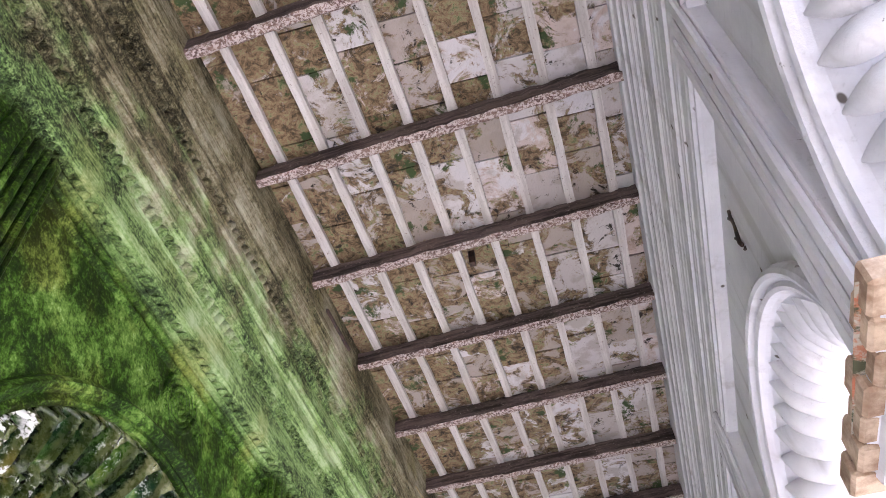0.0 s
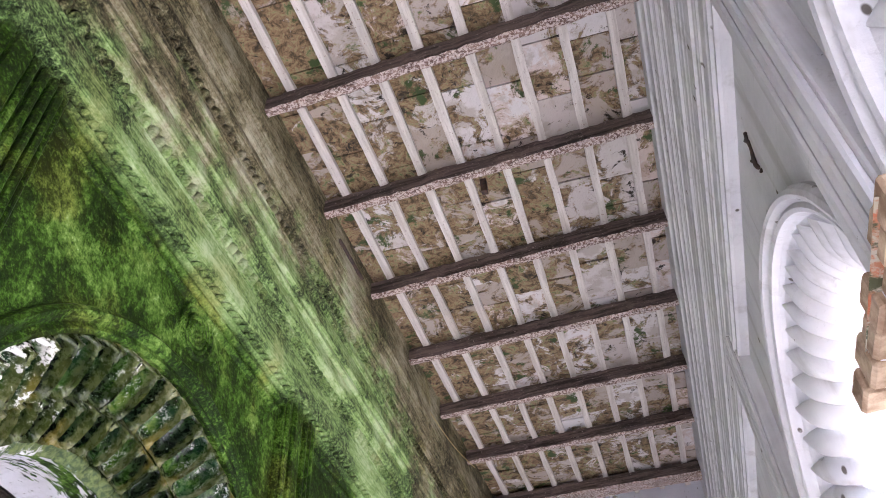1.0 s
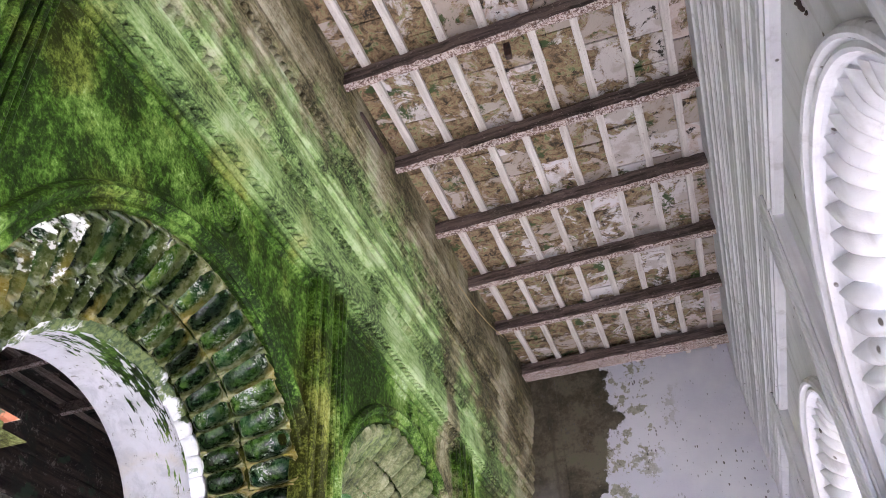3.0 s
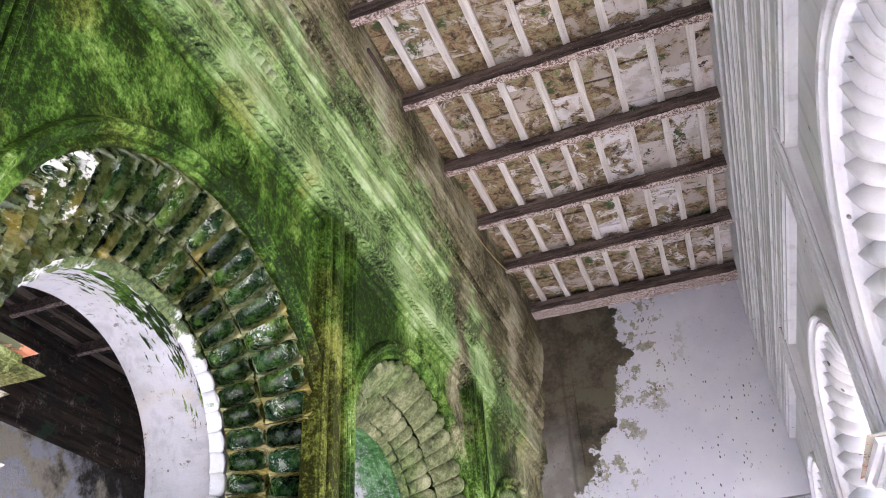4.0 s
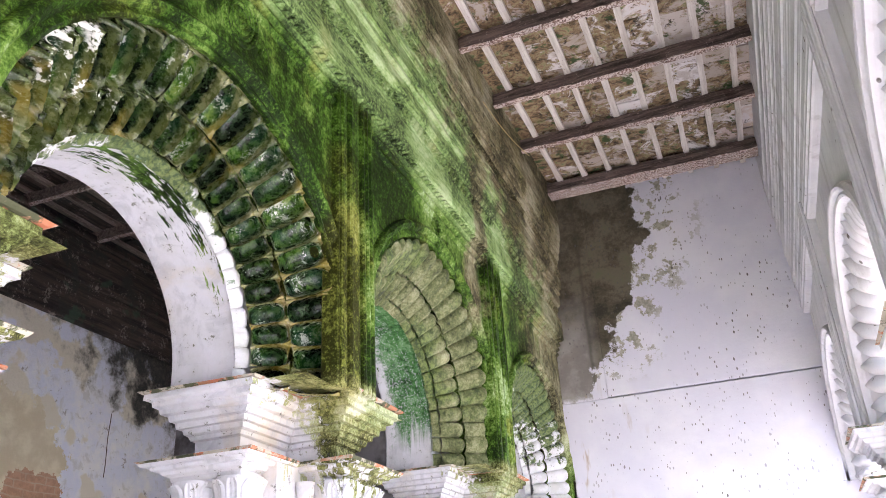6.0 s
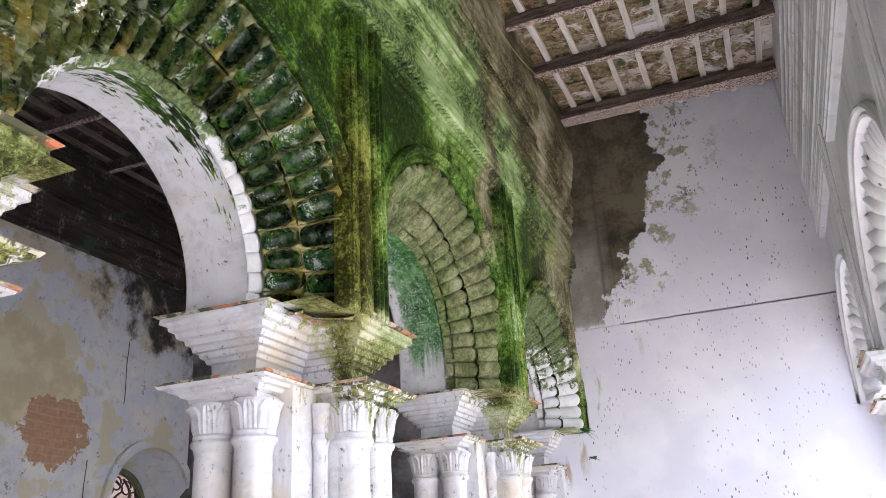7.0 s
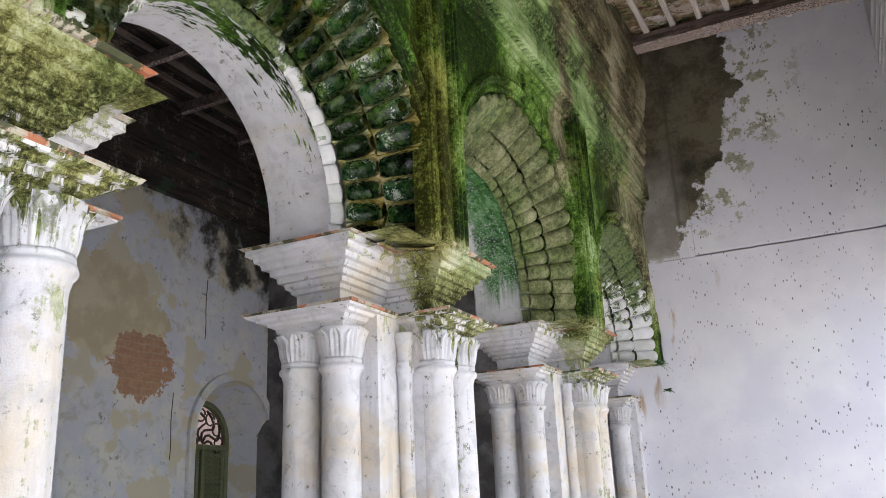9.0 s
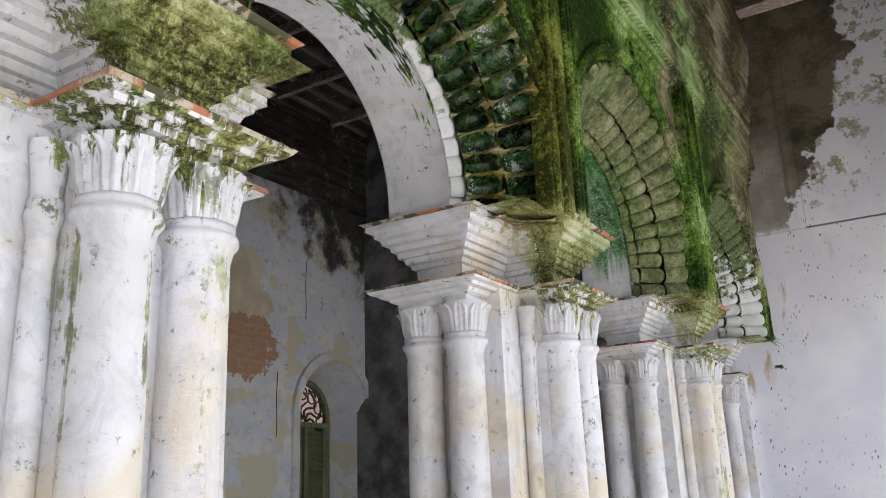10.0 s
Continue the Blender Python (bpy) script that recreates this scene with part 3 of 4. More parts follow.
RINGS = [(1.15, -1.85), (1.14, -1.826), (1.12, -1.814), (1.1, -1.826), (1.085, -1.85), (1.06, -1.842), (1.045, -1.852), (1.05, -1.9), (1.065, -2.025), (0.82, -2.25), (0.745, -2.235),
         (0.72, -2.2), (0.7, -2.215), (0.7, -2.545), (0.715, -2.56)]
# the open side is a thinner wall: hood mould, cove, one splay
RINGS_OPEN = [(1.1, -1.85), (1.1, -1.825), (1.09, -1.805), (1.075, -1.797), (1.06, -1.803), (1.05, -1.822), (1.045, -1.828), (1.03, -1.818), (1.015, -1.825), (1.008, -1.85),
              (1.0, -1.868), (0.985, -1.885), (0.96, -1.91), (0.87, -2.0), (0.86, -2.04)]
RINGS_OPEN = [(r, x + 0.05) for r, x in RINGS_OPEN]   # it stands a little further in


def arcade(s, mat):
    X = side(s)
    rings = RINGS if s < 0 else RINGS_OPEN
    verts, faces = [], []

    def add(vs, fs):
        k = len(verts)
        verts.extend(vs)
        faces.extend(tuple(i + k for i in f) for f in fs)

    for c, lo, hi, less, cen in [((NEAR + piers(s)[0]) / 2, NEAR, piers(s)[0], 0.5, CEN)] + arches(s):
        for r, x in (rings[0], rings[-1]):
            cut = [p for p in arch_path(r - less, c, cen) if lo < p[0] < hi]
            cut = ([(hi, SPRING)] + cut + [(lo, SPRING)]) if cut[0][0] < hi - 1e-4 else cut
            vs = []
            for y, z in cut:
                vs += [(X(x), y, z), (X(x), y, TOP)]
            add(vs, [(2 * i, 2 * i + 1, 2 * i + 3, 2 * i + 2) for i in range(len(cut) - 1)])
        rows = [arch_path(r - less, c, cen) for r, x in rings]
        much = 0.016 if s < 0 else 0.002
        vs = []
        for i, row in enumerate(rows):
            for y, z in row:
                rough = much * noise.noise((y * 9, z * 9, i * 0.4)) if 0 < i < 8 else 0.0
                vs.append((X(rings[i][1] + rough), min(y, END), z - 0.6 * rough))
        add(vs, grid_faces(len(rows), len(rows[0])))
    back = rings[-1][1]
    for p in piers(s) + [NEAR, END]:
        add([(X(x), y, SPRING) for x, y in ((FACE, p - 0.5), (FACE, p + 0.5), (back, p + 0.5), (back, p - 0.5))], [(0, 1, 2, 3)])
    return link("wall_left" if s < 0 else "wall_right", verts, faces, mat)


def entablature(s, mat, parent):
    """Architrave, frieze and stepped cornice along the top of an arcade."""
    X = side(s)
    if s < 0:
        prof = [(0.0, 4.0), (0.02, 4.02), (0.02, 4.06), (0.035, 4.07), (0.035, 4.11), (0.05, 4.12), (0.05, 4.155), (0.085, 4.165), (0.09, 4.18), (0.09, 4.38), (0.075, 4.4),
                (0.06, 4.42), (0.06, 4.52), (0.085, 4.54), (0.1, 4.56), (0.1, 4.66), (0.115, 4.67), (0.115, 4.72), (0.13, 4.73), (0.13, 4.86), (0.14, 4.87), (0.14, 4.93), (0.115, 4.945),
                (0.115, 5.05), (0.14, 5.065), (0.15, 5.08), (0.15, 5.14), (0.16, 5.15), (0.165, 5.2), (0.175, 5.27), (0.19, 5.33), (0.19, TOP)]
    else:
        # many fine fillets with three deeper creases
        prof, z, k = [(0.04, 4.03), (0.092, 4.034)], 4.035, 0
        widths = (0.02, 0.03, 0.022, 0.045, 0.018, 0.03, 0.06, 0.024, 0.034, 0.02, 0.09, 0.028)
        while z < 5.4:
            w = widths[k % 12]
            out = 0.1 + 0.065 * (z - 4.03) / 1.37 + (0.006, 0.0, 0.012, 0.003)[k % 4] - (0.014 if k in (6, 14, 22, 31) else 0.0)
            prof += [(out, z + 0.004), (out + 0.001, z + w - 0.004)]
            z, k = z + w, k + 1
        prof.append((0.18, TOP))
    if s < 0:
        # a narrow groove under the upper edge of each broader fillet
        cut = [prof[0]]
        for (oa, za), (ob, zb) in zip(prof, prof[1:]):
            if zb - za > 0.03 and zb < 5.4:
                cut += [(ob, zb - 0.024), (ob - 0.03, zb - 0.021), (ob - 0.03, zb - 0.006)]
            cut.append((ob, zb))
        prof = cut
    ys = [NEAR + (END - NEAR) * i / 60 for i in range(61)]
    verts = [(X(FACE + o), y, z + 0.004 * noise.noise((y * 2, z * 3, s))) for o, z in prof for y in ys]
    return link("entablature", verts, grid_faces(len(prof), len(ys)), mat, parent)


def pilaster(s, y, mat, parent):
    """A flat strip from the capital to the architrave, with raised fillets."""
    X = side(s)
    front, top, w = (-1.81, 4.13, 0.185) if s < 0 else (-1.74, 4.2, 0.13)
    y = y - 0.105 if s < 0 else y
    a, b = sorted((X(-1.9), X(front)))
    ob = part("pilaster", boxed(a, b, y - w, y + w, SPRING - 0.01, top, 0.006), mat, parent)
    fillets = ((-0.15, 0.024, 0.02), (-0.075, 0.04, 0.034), (0.0, 0.016, 0.016), (0.045, 0.014, 0.03), (0.09, 0.014, 0.03), (0.132, 0.014, 0.03), (0.168, 0.012, 0.016)) if s < 0 else ((-0.08, 0.03, 0.022), (0.0, 0.028, 0.022), (0.08, 0.03, 0.022))
    for off, half, proud in fillets:
        a, b = sorted((X(front - 0.005), X(front + proud)))
        part("fillet", boxed(a, b, y + off - half, y + off + half, SPRING - 0.01, top - 0.004, 0.008), mat, ob)
    return ob


SPLAY = (((1.045, -1.868), (0.87, -2.04)), ((0.872, -2.038), (0.742, -2.168)), ((0.745, -2.165), (0.695, -2.215)))


def petal_mesh(row, style, X, mat, less, count):
    """One petal of an arch's splay, built at the crown of an arch round the origin: a hollow cell in a raised rim, a full scallop, or a pointed petal."""
    (r0, x0), (r1, x1) = SPLAY[row] if style != "pointed" else ((0.995, -1.812), (0.78, -2.035))
    r0, r1 = r0 - less, r1 - less
    half = 0.5 * math.pi / count
    nu, nv = (25, 19) if style == "cell" else (13, 13)
    verts, rims = [], []
    nx, nr = 0.7071, -0.7071
    for i in range(nv):
        v = i / (nv - 1)
        for j in range(nu):
            u = 2 * j / (nu - 1) - 1
            w = 1.03 * u
            d = 0.0
            if style == "cell":
                p = 2.7 if v < 0.5 else 4.5
                d = (abs(u) ** p + abs(2 * v - 1) ** p) ** (1 / p)
                rim = math.exp(-((d - 1.0) / 0.12) ** 2)
                h = 0.058 * (max(rim, 0.75) if d > 1 else rim) * (1.05 - 0.3 * v) - 0.075 * max(0.0, 1 - d ** 3.0) * (1.1 - 0.5 * v)
                w += 0.07 * math.sin(math.pi * (v - 0.5))
                h = -0.02 if i == 0 else h
            elif style == "scallop":
                wide = math.sqrt(max(0.03, 1 - (1 - v / 0.3) ** 2)) if v < 0.3 else 1.0
                w = 1.07 * u * wide
                h = (0.055 if row < 2 else 0.022) * max(0.0, 1 - abs(u) ** 2.4) ** 0.6 * wide * (1.0 - 0.35 * v) + 0.008
            else:
                wide = math.sin(0.5 * math.pi * min(1.0, 0.03 + v / 0.42)) ** 0.9 if v < 0.7 else 1.0 - 1.5 * (v - 0.7)
                w = 1.06 * u * wide
                h = 0.06 * (1 - u * u) ** 0.6 * (0.35 + 0.65 * math.sin(math.pi * min(1.0, 0.1 + 0.75 * v))) * wide + 0.012 + 0.018 * u * math.sin(math.pi * v)
            r, x = r0 + (r1 - r0) * v, x0 + (x1 - x0) * v
            r, x = r + nr * h, x + nx * h
            a = half * w
            rims.append(d)
            verts.append((X(x), r * math.sin(a), r * math.cos(a)))
    ob = link("petal", verts, grid_faces(nv, nu), mat, smooth=True)
    if style == "cell":
        ob.data.attributes.new("rim", "FLOAT", "POINT").data.foreach_set("value", rims)
    return ob


PETALS, PETALS_OPEN = 25, 25


def petals(s, wall):
    rng = random.Random(40 + s)
    X = side(s)
    for row in (0, 1, 2) if s < 0 else (0,):
        made = {}
        for k, (c, lo, hi, less, cen) in enumerate(arches(s)):
            style = "pointed" if s > 0 else "cell" if k < 2 and row < 2 else "scallop"
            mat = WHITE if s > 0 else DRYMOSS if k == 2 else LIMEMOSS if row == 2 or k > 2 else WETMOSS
            count = round((PETALS if s < 0 else PETALS_OPEN) * (1 - less * 0.95))
            more = max(1, round((cen - SPRING - 0.02) / 0.115))
            for i in range(-more, count + more):
                a = math.pi * (i + 0.5) / count - math.pi / 2
                down = 0.0
                if i < 0 or i >= count:
                    over = -i if i < 0 else i - count + 1
                    a, down = math.copysign(math.pi / 2, a), 0.055 + 0.112 * (over - 1)
                m = Matrix.Translation((rng.uniform(-0.006, 0.006), c, cen - down)) @ Matrix.Rotation(a + rng.uniform(-0.008, 0.008), 4, "X") @ Matrix.Translation((0, 0, rng.uniform(-0.008, 0.006)))
                key = (style, mat.name, less)
                if key not in made:
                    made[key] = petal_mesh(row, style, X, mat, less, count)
                    made[key].parent, made[key].matrix_basis = wall, m
                else:
                    again(made[key], "petal", wall, m)


# ---- pier ----
def leaf_mesh(r, z0, z1, mat):
    verts = []
    rows, cols = 11, 11
    for i in range(rows):
        t = i / (rows - 1)
        z = z0 + (z1 - z0) * t
        rad = r * (1.0 + 0.1 * t + 0.17 * t ** 3)
        wid = 0.0305 * (1.0 + 0.12 * t) * (1.0 if t < 0.65 else max(0.3, 1 - ((t - 0.65) / 0.35) ** 3.5) ** 0.5)
        for j in range(cols):
            u = 2 * j / (cols - 1) - 1
            roll = 0.013 * math.exp(-((abs(u) - 0.7) / 0.2) ** 2) + 0.009 * math.exp(-(u / 0.16) ** 2) + 0.01 * max(0.0, (t - 0.75) / 0.25)
            verts.append((wid * u, -(rad + roll * min(1.0, 0.3 + 3 * t) - (0.008 if abs(u) == 1 else 0.0)), z))
    return link("leaf", verts, grid_faces(rows, cols), mat, smooth=True)


def worn(verts, seed, much=0.005):
    """Slight unevenness, so that no edge runs quite true."""
    rng = random.Random(seed)
    return [(x + rng.uniform(-much, much), y + rng.uniform(-much, much), z + rng.uniform(-much, much) * 0.4) for x, y, z in verts]


def pier(s, mat, name_label):
    """A clustered pier at the origin in y: shafts on a cross plan, leaf capitals, two moulded blocks with tile tops."""
    X = side(s)
    root = tagged(new("clustered_pier"), name_label, "pillar", "piers of the arcade")

    g = 0.11

    def plan(rects):
        """Outline of a cross: arm along y (half length a, x0..x1), arm along x (half width b, x2..x3)."""
        a, x0, x1, b, x2, x3 = rects
        pts = [(x0, -a), (x1, -a), (x1, g - b), (x3, g - b), (x3, g + b), (x1, g + b), (x1, a), (x0, a), (x0, g + b), (x2, g + b), (x2, g - b), (x0, g - b)]
        pts = [(X(x), y) for x, y in pts]
        return pts if s < 0 else pts[::-1]

    core = (0.3, -2.58, -2.1, 0.19, -2.64, -2.0)
    v, f = swept(plan(core), [(0.0, 0.0), (0.0, 2.2)])
    part_core = link("core", v, f, mat, root)
    cols = [(-2.46, -0.36, 0.085), (-2.25, -0.36, 0.085), (-2.46, 0.36, 0.085), (-2.25, 0.36, 0.085), (-1.97, g - 0.112, 0.085), (-1.97, g + 0.112, 0.085), (-2.07, g - 0.22, 0.035), (-2.07, g + 0.22, 0.035)]
    for x, y, r in cols:
        prof = [(r * 1.3, 0.0), (r * 1.3, 0.1), (r * 1.12, 0.13), (r, 0.2), (r * 1.01, 0.9), (r * 0.95, 1.9), (r * 1.04, 1.93), (r * 1.15, 1.938), (r * 1.19, 1.95), (r * 1.15, 1.962),
                (r * 1.03, 1.967), (r * 1.09, 1.975), (r * 1.07, 1.988), (r * 0.95, 1.99)]
        v, f = lathe(prof, 20, X(x), y)
        link("shaft", v, f, mat, root, smooth=True)
        v, f = lathe([(r * 0.95, 1.985), (r * 1.0, 2.02), (r * 1.1, 2.06), (r * 1.3, 2.1), (r * 1.3, 2.12)], 16, X(x), y)
        bell = link("capital", v, f, mat, root, smooth=True)
        if r > 0.06:
            for k in range(9):
                m = Matrix.Translation((X(x), y, 0)) @ Matrix.Rotation(2 * math.pi * (k + 0.5) / 9, 4, "Z")
                if r not in LEAVES:
                    ob = leaf_mesh(r, 1.99, 2.105, mat)
                    ob.parent, ob.matrix_basis = bell, m
                    LEAVES[r] = ob
                else:
                    again(LEAVES[r], "leaf", bell, m)
    low = (0.43, -2.51, -2.2, 0.145, -2.62, -1.94)
    v, f = swept(plan(low), [(-0.08, 2.08), (0.0, 2.09), (0.0, 2.115), (0.02, 2.12), (0.025, 2.14), (0.05, 2.15), (0.06, 2.165), (0.085, 2.17), (0.09, 2.183), (0.12, 2.186), (0.125, 2.197), (-0.06, 2.2)])
    link("abacus", worn(v, 3), f, mat, root)
    v, f = swept(plan(low), [(-0.05, 2.199), (0.13, 2.196), (0.135, 2.207), (-0.05, 2.213)])
    link("tile_course", worn(v, 4, 0.008), f, TERRA, root, "chipped terracotta tile course")
    v, f = swept(plan(low), [(-0.04, 2.2), (-0.04, 2.3), (-0.02, 2.305), (-0.018, 2.325), (-0.002, 2.33), (0.002, 2.352), (0.022, 2.357), (0.026, 2.38), (0.046, 2.385), (0.05, 2.41), (0.072, 2.416), (0.078, 2.44), (0.1, 2.446), (0.104, 2.47),
                              (0.125, 2.475), (0.125, 2.5), (-0.06, 2.505)])
    link("impost_block", worn(v, 5), f, mat, root)
    v, f = swept(plan(low), [(-0.05, 2.503), (0.135, 2.5), (0.145, 2.512), (-0.05, 2.52)])
    link("tile_course", worn(v, 6, 0.01), f, TERRA, root, "chipped terracotta tile course")
    return root


LEAVES = {}


# ---- setting ----
floor_ob = tagged(part("floor", boxed(-7.0, 1.6, NEAR, 8.0, -0.2, 0.0), FLOORM), "worn grey cement floor of the gallery", "floor", kind="structure")
ground = tagged(link("ground", [(-400, -400, -0.25), (400, -400, -0.25), (400, 400, -0.25), (-400, 400, -0.25)], [(0, 1, 2, 3)], GROUND), "pale dry bare ground round the house", "ground", kind="structure")

wall_left = tagged(arcade(-1, ARCADE), "arcade wall of old plaster overgrown with green moss", "wall", kind="structure")
wall_right = tagged(arcade(1, WHITE), "white limewashed arcade wall open to the daylight", "wall", kind="structure")
entablature(-1, ARCADE, wall_left)
entablature(1, WHITE, wall_right)
for s in (-1, 1):
    for y in piers(s):
        pilaster(s, y, ARCADE if s < 0 else WHITE, wall_left if s < 0 else wall_right)

wall_end = tagged(part("wall_end", boxed(-7.0, 1.4, END + 0.06, END + 0.3, 0, TOP), ENDW), "white end wall with a brown damp stain and dark specks", "wall", kind="structure")
for x0, x1, y0, z0, z1 in ((-2.62, 1.4, END, 0, 3.503), (-2.62, -1.39, END, 3.506, TOP), (-1.388, 1.4, END - 0.004, 3.519, TOP)):
    part("plaster_layer", boxed(x0, x1, y0, END + 0.056, z0, z1, 0.003), ENDW, wall_end)
wall_near = tagged(part("wall_near", boxed(-7.0, 1.4, NEAR - 0.3, NEAR, 0, TOP), WHITE), "plain white plaster wall closing the gallery", "wall", kind="structure")
WIN_Y, WIN_R, WIN_Z = 6.8, 0.6, 2.1


def window_outline(r, zb=0.9, n=24):
    pts = [(WIN_Y + r, zb), (WIN_Y + r, WIN_Z)]
    pts += [(WIN_Y + r * math.cos(math.pi * i / n), WIN_Z + r * math.sin(math.pi * i / n)) for i in range(1, n)]
    return pts + [(WIN_Y - r, WIN_Z), (WIN_Y - r, zb)]


def room_wall():
    """The inner room's far wall with a deep, splayed arched window niche and two ledge mouldings."""
    bm = bmesh.new()

    def quad(*ps):
        bm.faces.new([bm.verts.new(p) for p in ps])

    for x, r in ((ROOMX, WIN_R), (ROOMX - 0.5, WIN_R - 0.16)):
        pts = window_outline(r)[1:-1]
        pts = [(END, WIN_Z)] + pts + [(NEAR, WIN_Z)]
        for (ya, za), (yb, zb) in zip(pts, pts[1:]):
            quad((x, ya, za), (x, ya, TOP), (x, yb, TOP), (x, yb, zb))
        for ya, yb in ((NEAR, WIN_Y - r), (WIN_Y + r, END)):
            quad((x, ya, 0), (x, yb, 0), (x, yb, WIN_Z), (x, ya, WIN_Z))
        quad((x, WIN_Y - r, 0), (x, WIN_Y + r, 0), (x, WIN_Y + r, 0.9), (x, WIN_Y - r, 0.9))
    a, b = window_outline(WIN_R), window_outline(WIN_R - 0.16)
    for i in range(len(a)):
        j = (i + 1) % len(a)
        quad((ROOMX, *a[i]), (ROOMX, *a[j]), (ROOMX - 0.5, *b[j]), (ROOMX - 0.5, *b[i]))
    bmesh.ops.remove_doubles(bm, verts=bm.verts, dist=0.0005)
    return bm


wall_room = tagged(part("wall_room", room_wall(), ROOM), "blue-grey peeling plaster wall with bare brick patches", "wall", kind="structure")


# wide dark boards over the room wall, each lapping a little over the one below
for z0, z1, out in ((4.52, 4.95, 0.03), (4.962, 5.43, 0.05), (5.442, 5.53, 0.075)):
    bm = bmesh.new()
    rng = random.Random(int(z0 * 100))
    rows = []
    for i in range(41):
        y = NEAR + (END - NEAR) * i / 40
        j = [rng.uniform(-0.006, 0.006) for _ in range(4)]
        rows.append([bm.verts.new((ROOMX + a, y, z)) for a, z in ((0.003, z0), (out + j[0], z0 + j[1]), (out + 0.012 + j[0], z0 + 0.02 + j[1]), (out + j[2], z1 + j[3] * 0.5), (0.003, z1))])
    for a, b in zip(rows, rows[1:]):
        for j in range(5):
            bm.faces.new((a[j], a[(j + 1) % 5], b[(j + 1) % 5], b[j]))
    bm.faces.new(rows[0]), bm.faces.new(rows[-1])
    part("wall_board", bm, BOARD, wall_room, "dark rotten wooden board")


def ceiling(name, x0, x1, mat, label, lift):
    """Square roof tiles laid on the battens, in one mesh."""
    verts, faces = [], []
    nx = round((x1 - x0) / 0.262)
    rng = random.Random(5)
    for i in range(nx + 1):
        xa = x0 + i * 0.262
        y = NEAR - rng.uniform(0, 0.4)
        while y < END:
            size = rng.choice((0.26, 0.3, 0.4, 0.43))
            k = len(verts)
            g = 0.003
            dz = rng.uniform(0, 0.014)
            t1, t2 = rng.uniform(-0.005, 0.005), rng.uniform(-0.005, 0.005)
            a, b, c, d = xa + g, xa + 0.262 - g, y + g, min(y + size, END) - g
            z = 5.525 + dz
            verts += [(a, c, z + t1), (b, c, z + t2), (b, d, z - t1), (a, d, z - t2)]
            verts += [(p[0], p[1], 5.57) for p in verts[-4:]]
            faces += [tuple(k + q for q in f) for f in ((0, 3, 2, 1), (0, 1, 5, 4), (1, 2, 6, 5), (2, 3, 7, 6), (3, 0, 4, 7))]
            y += size
    k = len(verts)
    verts += [(x0 - 0.1, NEAR - 0.3, 5.57), (x1 + 0.4, NEAR - 0.3, 5.57), (x1 + 0.4, END + 0.3, 5.57), (x0 - 0.1, END + 0.3, 5.57)]
    verts += [(p[0], p[1], 5.75) for p in verts[-4:]]
    faces += [tuple(k + q for q in f) for f in ((0, 3, 2, 1), (4, 5, 6, 7), (0, 1, 5, 4), (1, 2, 6, 5), (2, 3, 7, 6), (3, 0, 4, 7))]
    verts = [(x, y, z + lift(x, y)) for x, y, z in verts]
    return tagged(link(name, verts, faces, mat), label, "ceiling", kind="structure")


ceiling("ceiling_gallery", -1.505 - 0.524, 0.5, TILE, "undersides of square roof tiles with green and brown damp", roof)
# the room's tiles take the dark board colour to stand for missing light
ceiling("ceiling_room", ROOMX, -2.6, BOARD, "undersides of square roof tiles over the inner room, coloured dark as unlit", lambda x, y: 0.1)

# battens, running along the gallery
for k in range(8):
    x = -1.505 + 0.262 * k
    bm = bmesh.new()
    n = 60
    rng = random.Random(k)
    rows = []
    for i in range(n + 1):
        y = NEAR + (END - NEAR) * i / n
        w, dx = 0.026 + rng.uniform(-0.003, 0.003), rng.uniform(-0.003, 0.003)
        rows.append([bm.verts.new((x + dx + a, y, z + roof(x, y))) for a, z in ((-w, 5.482), (w, 5.482), (w, 5.525), (-w, 5.525))])
    for a, b in zip(rows, rows[1:]):
        for j in range(4):
            bm.faces.new((a[j], a[(j + 1) % 4], b[(j + 1) % 4], b[j]))
    tagged(part("roof_batten", bm, BATTEN), "greyish limewashed wooden roof batten over the beams", "batten", "roof battens")
for k in range(14):
    x = ROOMX + 0.06 + 0.27 * k
    tagged(part("roof_batten", boxed(x - 0.03, x + 0.03, NEAR, 7.35, 5.583, 5.624, 0.005), ROOMBATTEN), "dark weathered wooden batten under the inner roof", "batten", "inner roof battens")


def beam(y, k, x0, x1, mat, skew, label, group, lift, w=0.03):
    rng = random.Random(100 + k)
    bm = bmesh.new()
    n = 40
    rows = []
    for i in range(n + 1):
        t = i / n
        x = x0 + (x1 - x0) * t
        yy = y + skew * t
        j = [rng.uniform(-0.006, 0.006) for _ in range(6)]
        pr = [(-w + j[0], 5.486), (-w + j[1], 5.372 + j[4]), (-w + 0.012, 5.357 + abs(j[5])), (w - 0.012, 5.357 + abs(j[2])), (w + j[2], 5.372), (w + j[3], 5.486)]
        rows.append([bm.verts.new((x, yy + a, z + lift(x, yy))) for a, z in pr])
    for a, b in zip(rows, rows[1:]):
        for j in range(6):
            bm.faces.new((a[j], a[(j + 1) % 6], b[(j + 1) % 6], b[j]))
    bm.faces.new(rows[0]), bm.faces.new(rows[-1])
    bm.faces.ensure_lookup_table()
    under = [i % 6 in (1, 2, 3) for i in range(6 * n)] + [False, False]
    ob = part("roof_beam", bm, mat)
    ob.data.materials.append(FLAKED)
    for p in ob.data.polygons:
        p.material_index = int(under[p.index])
    return tagged(ob, label, "beam", group)


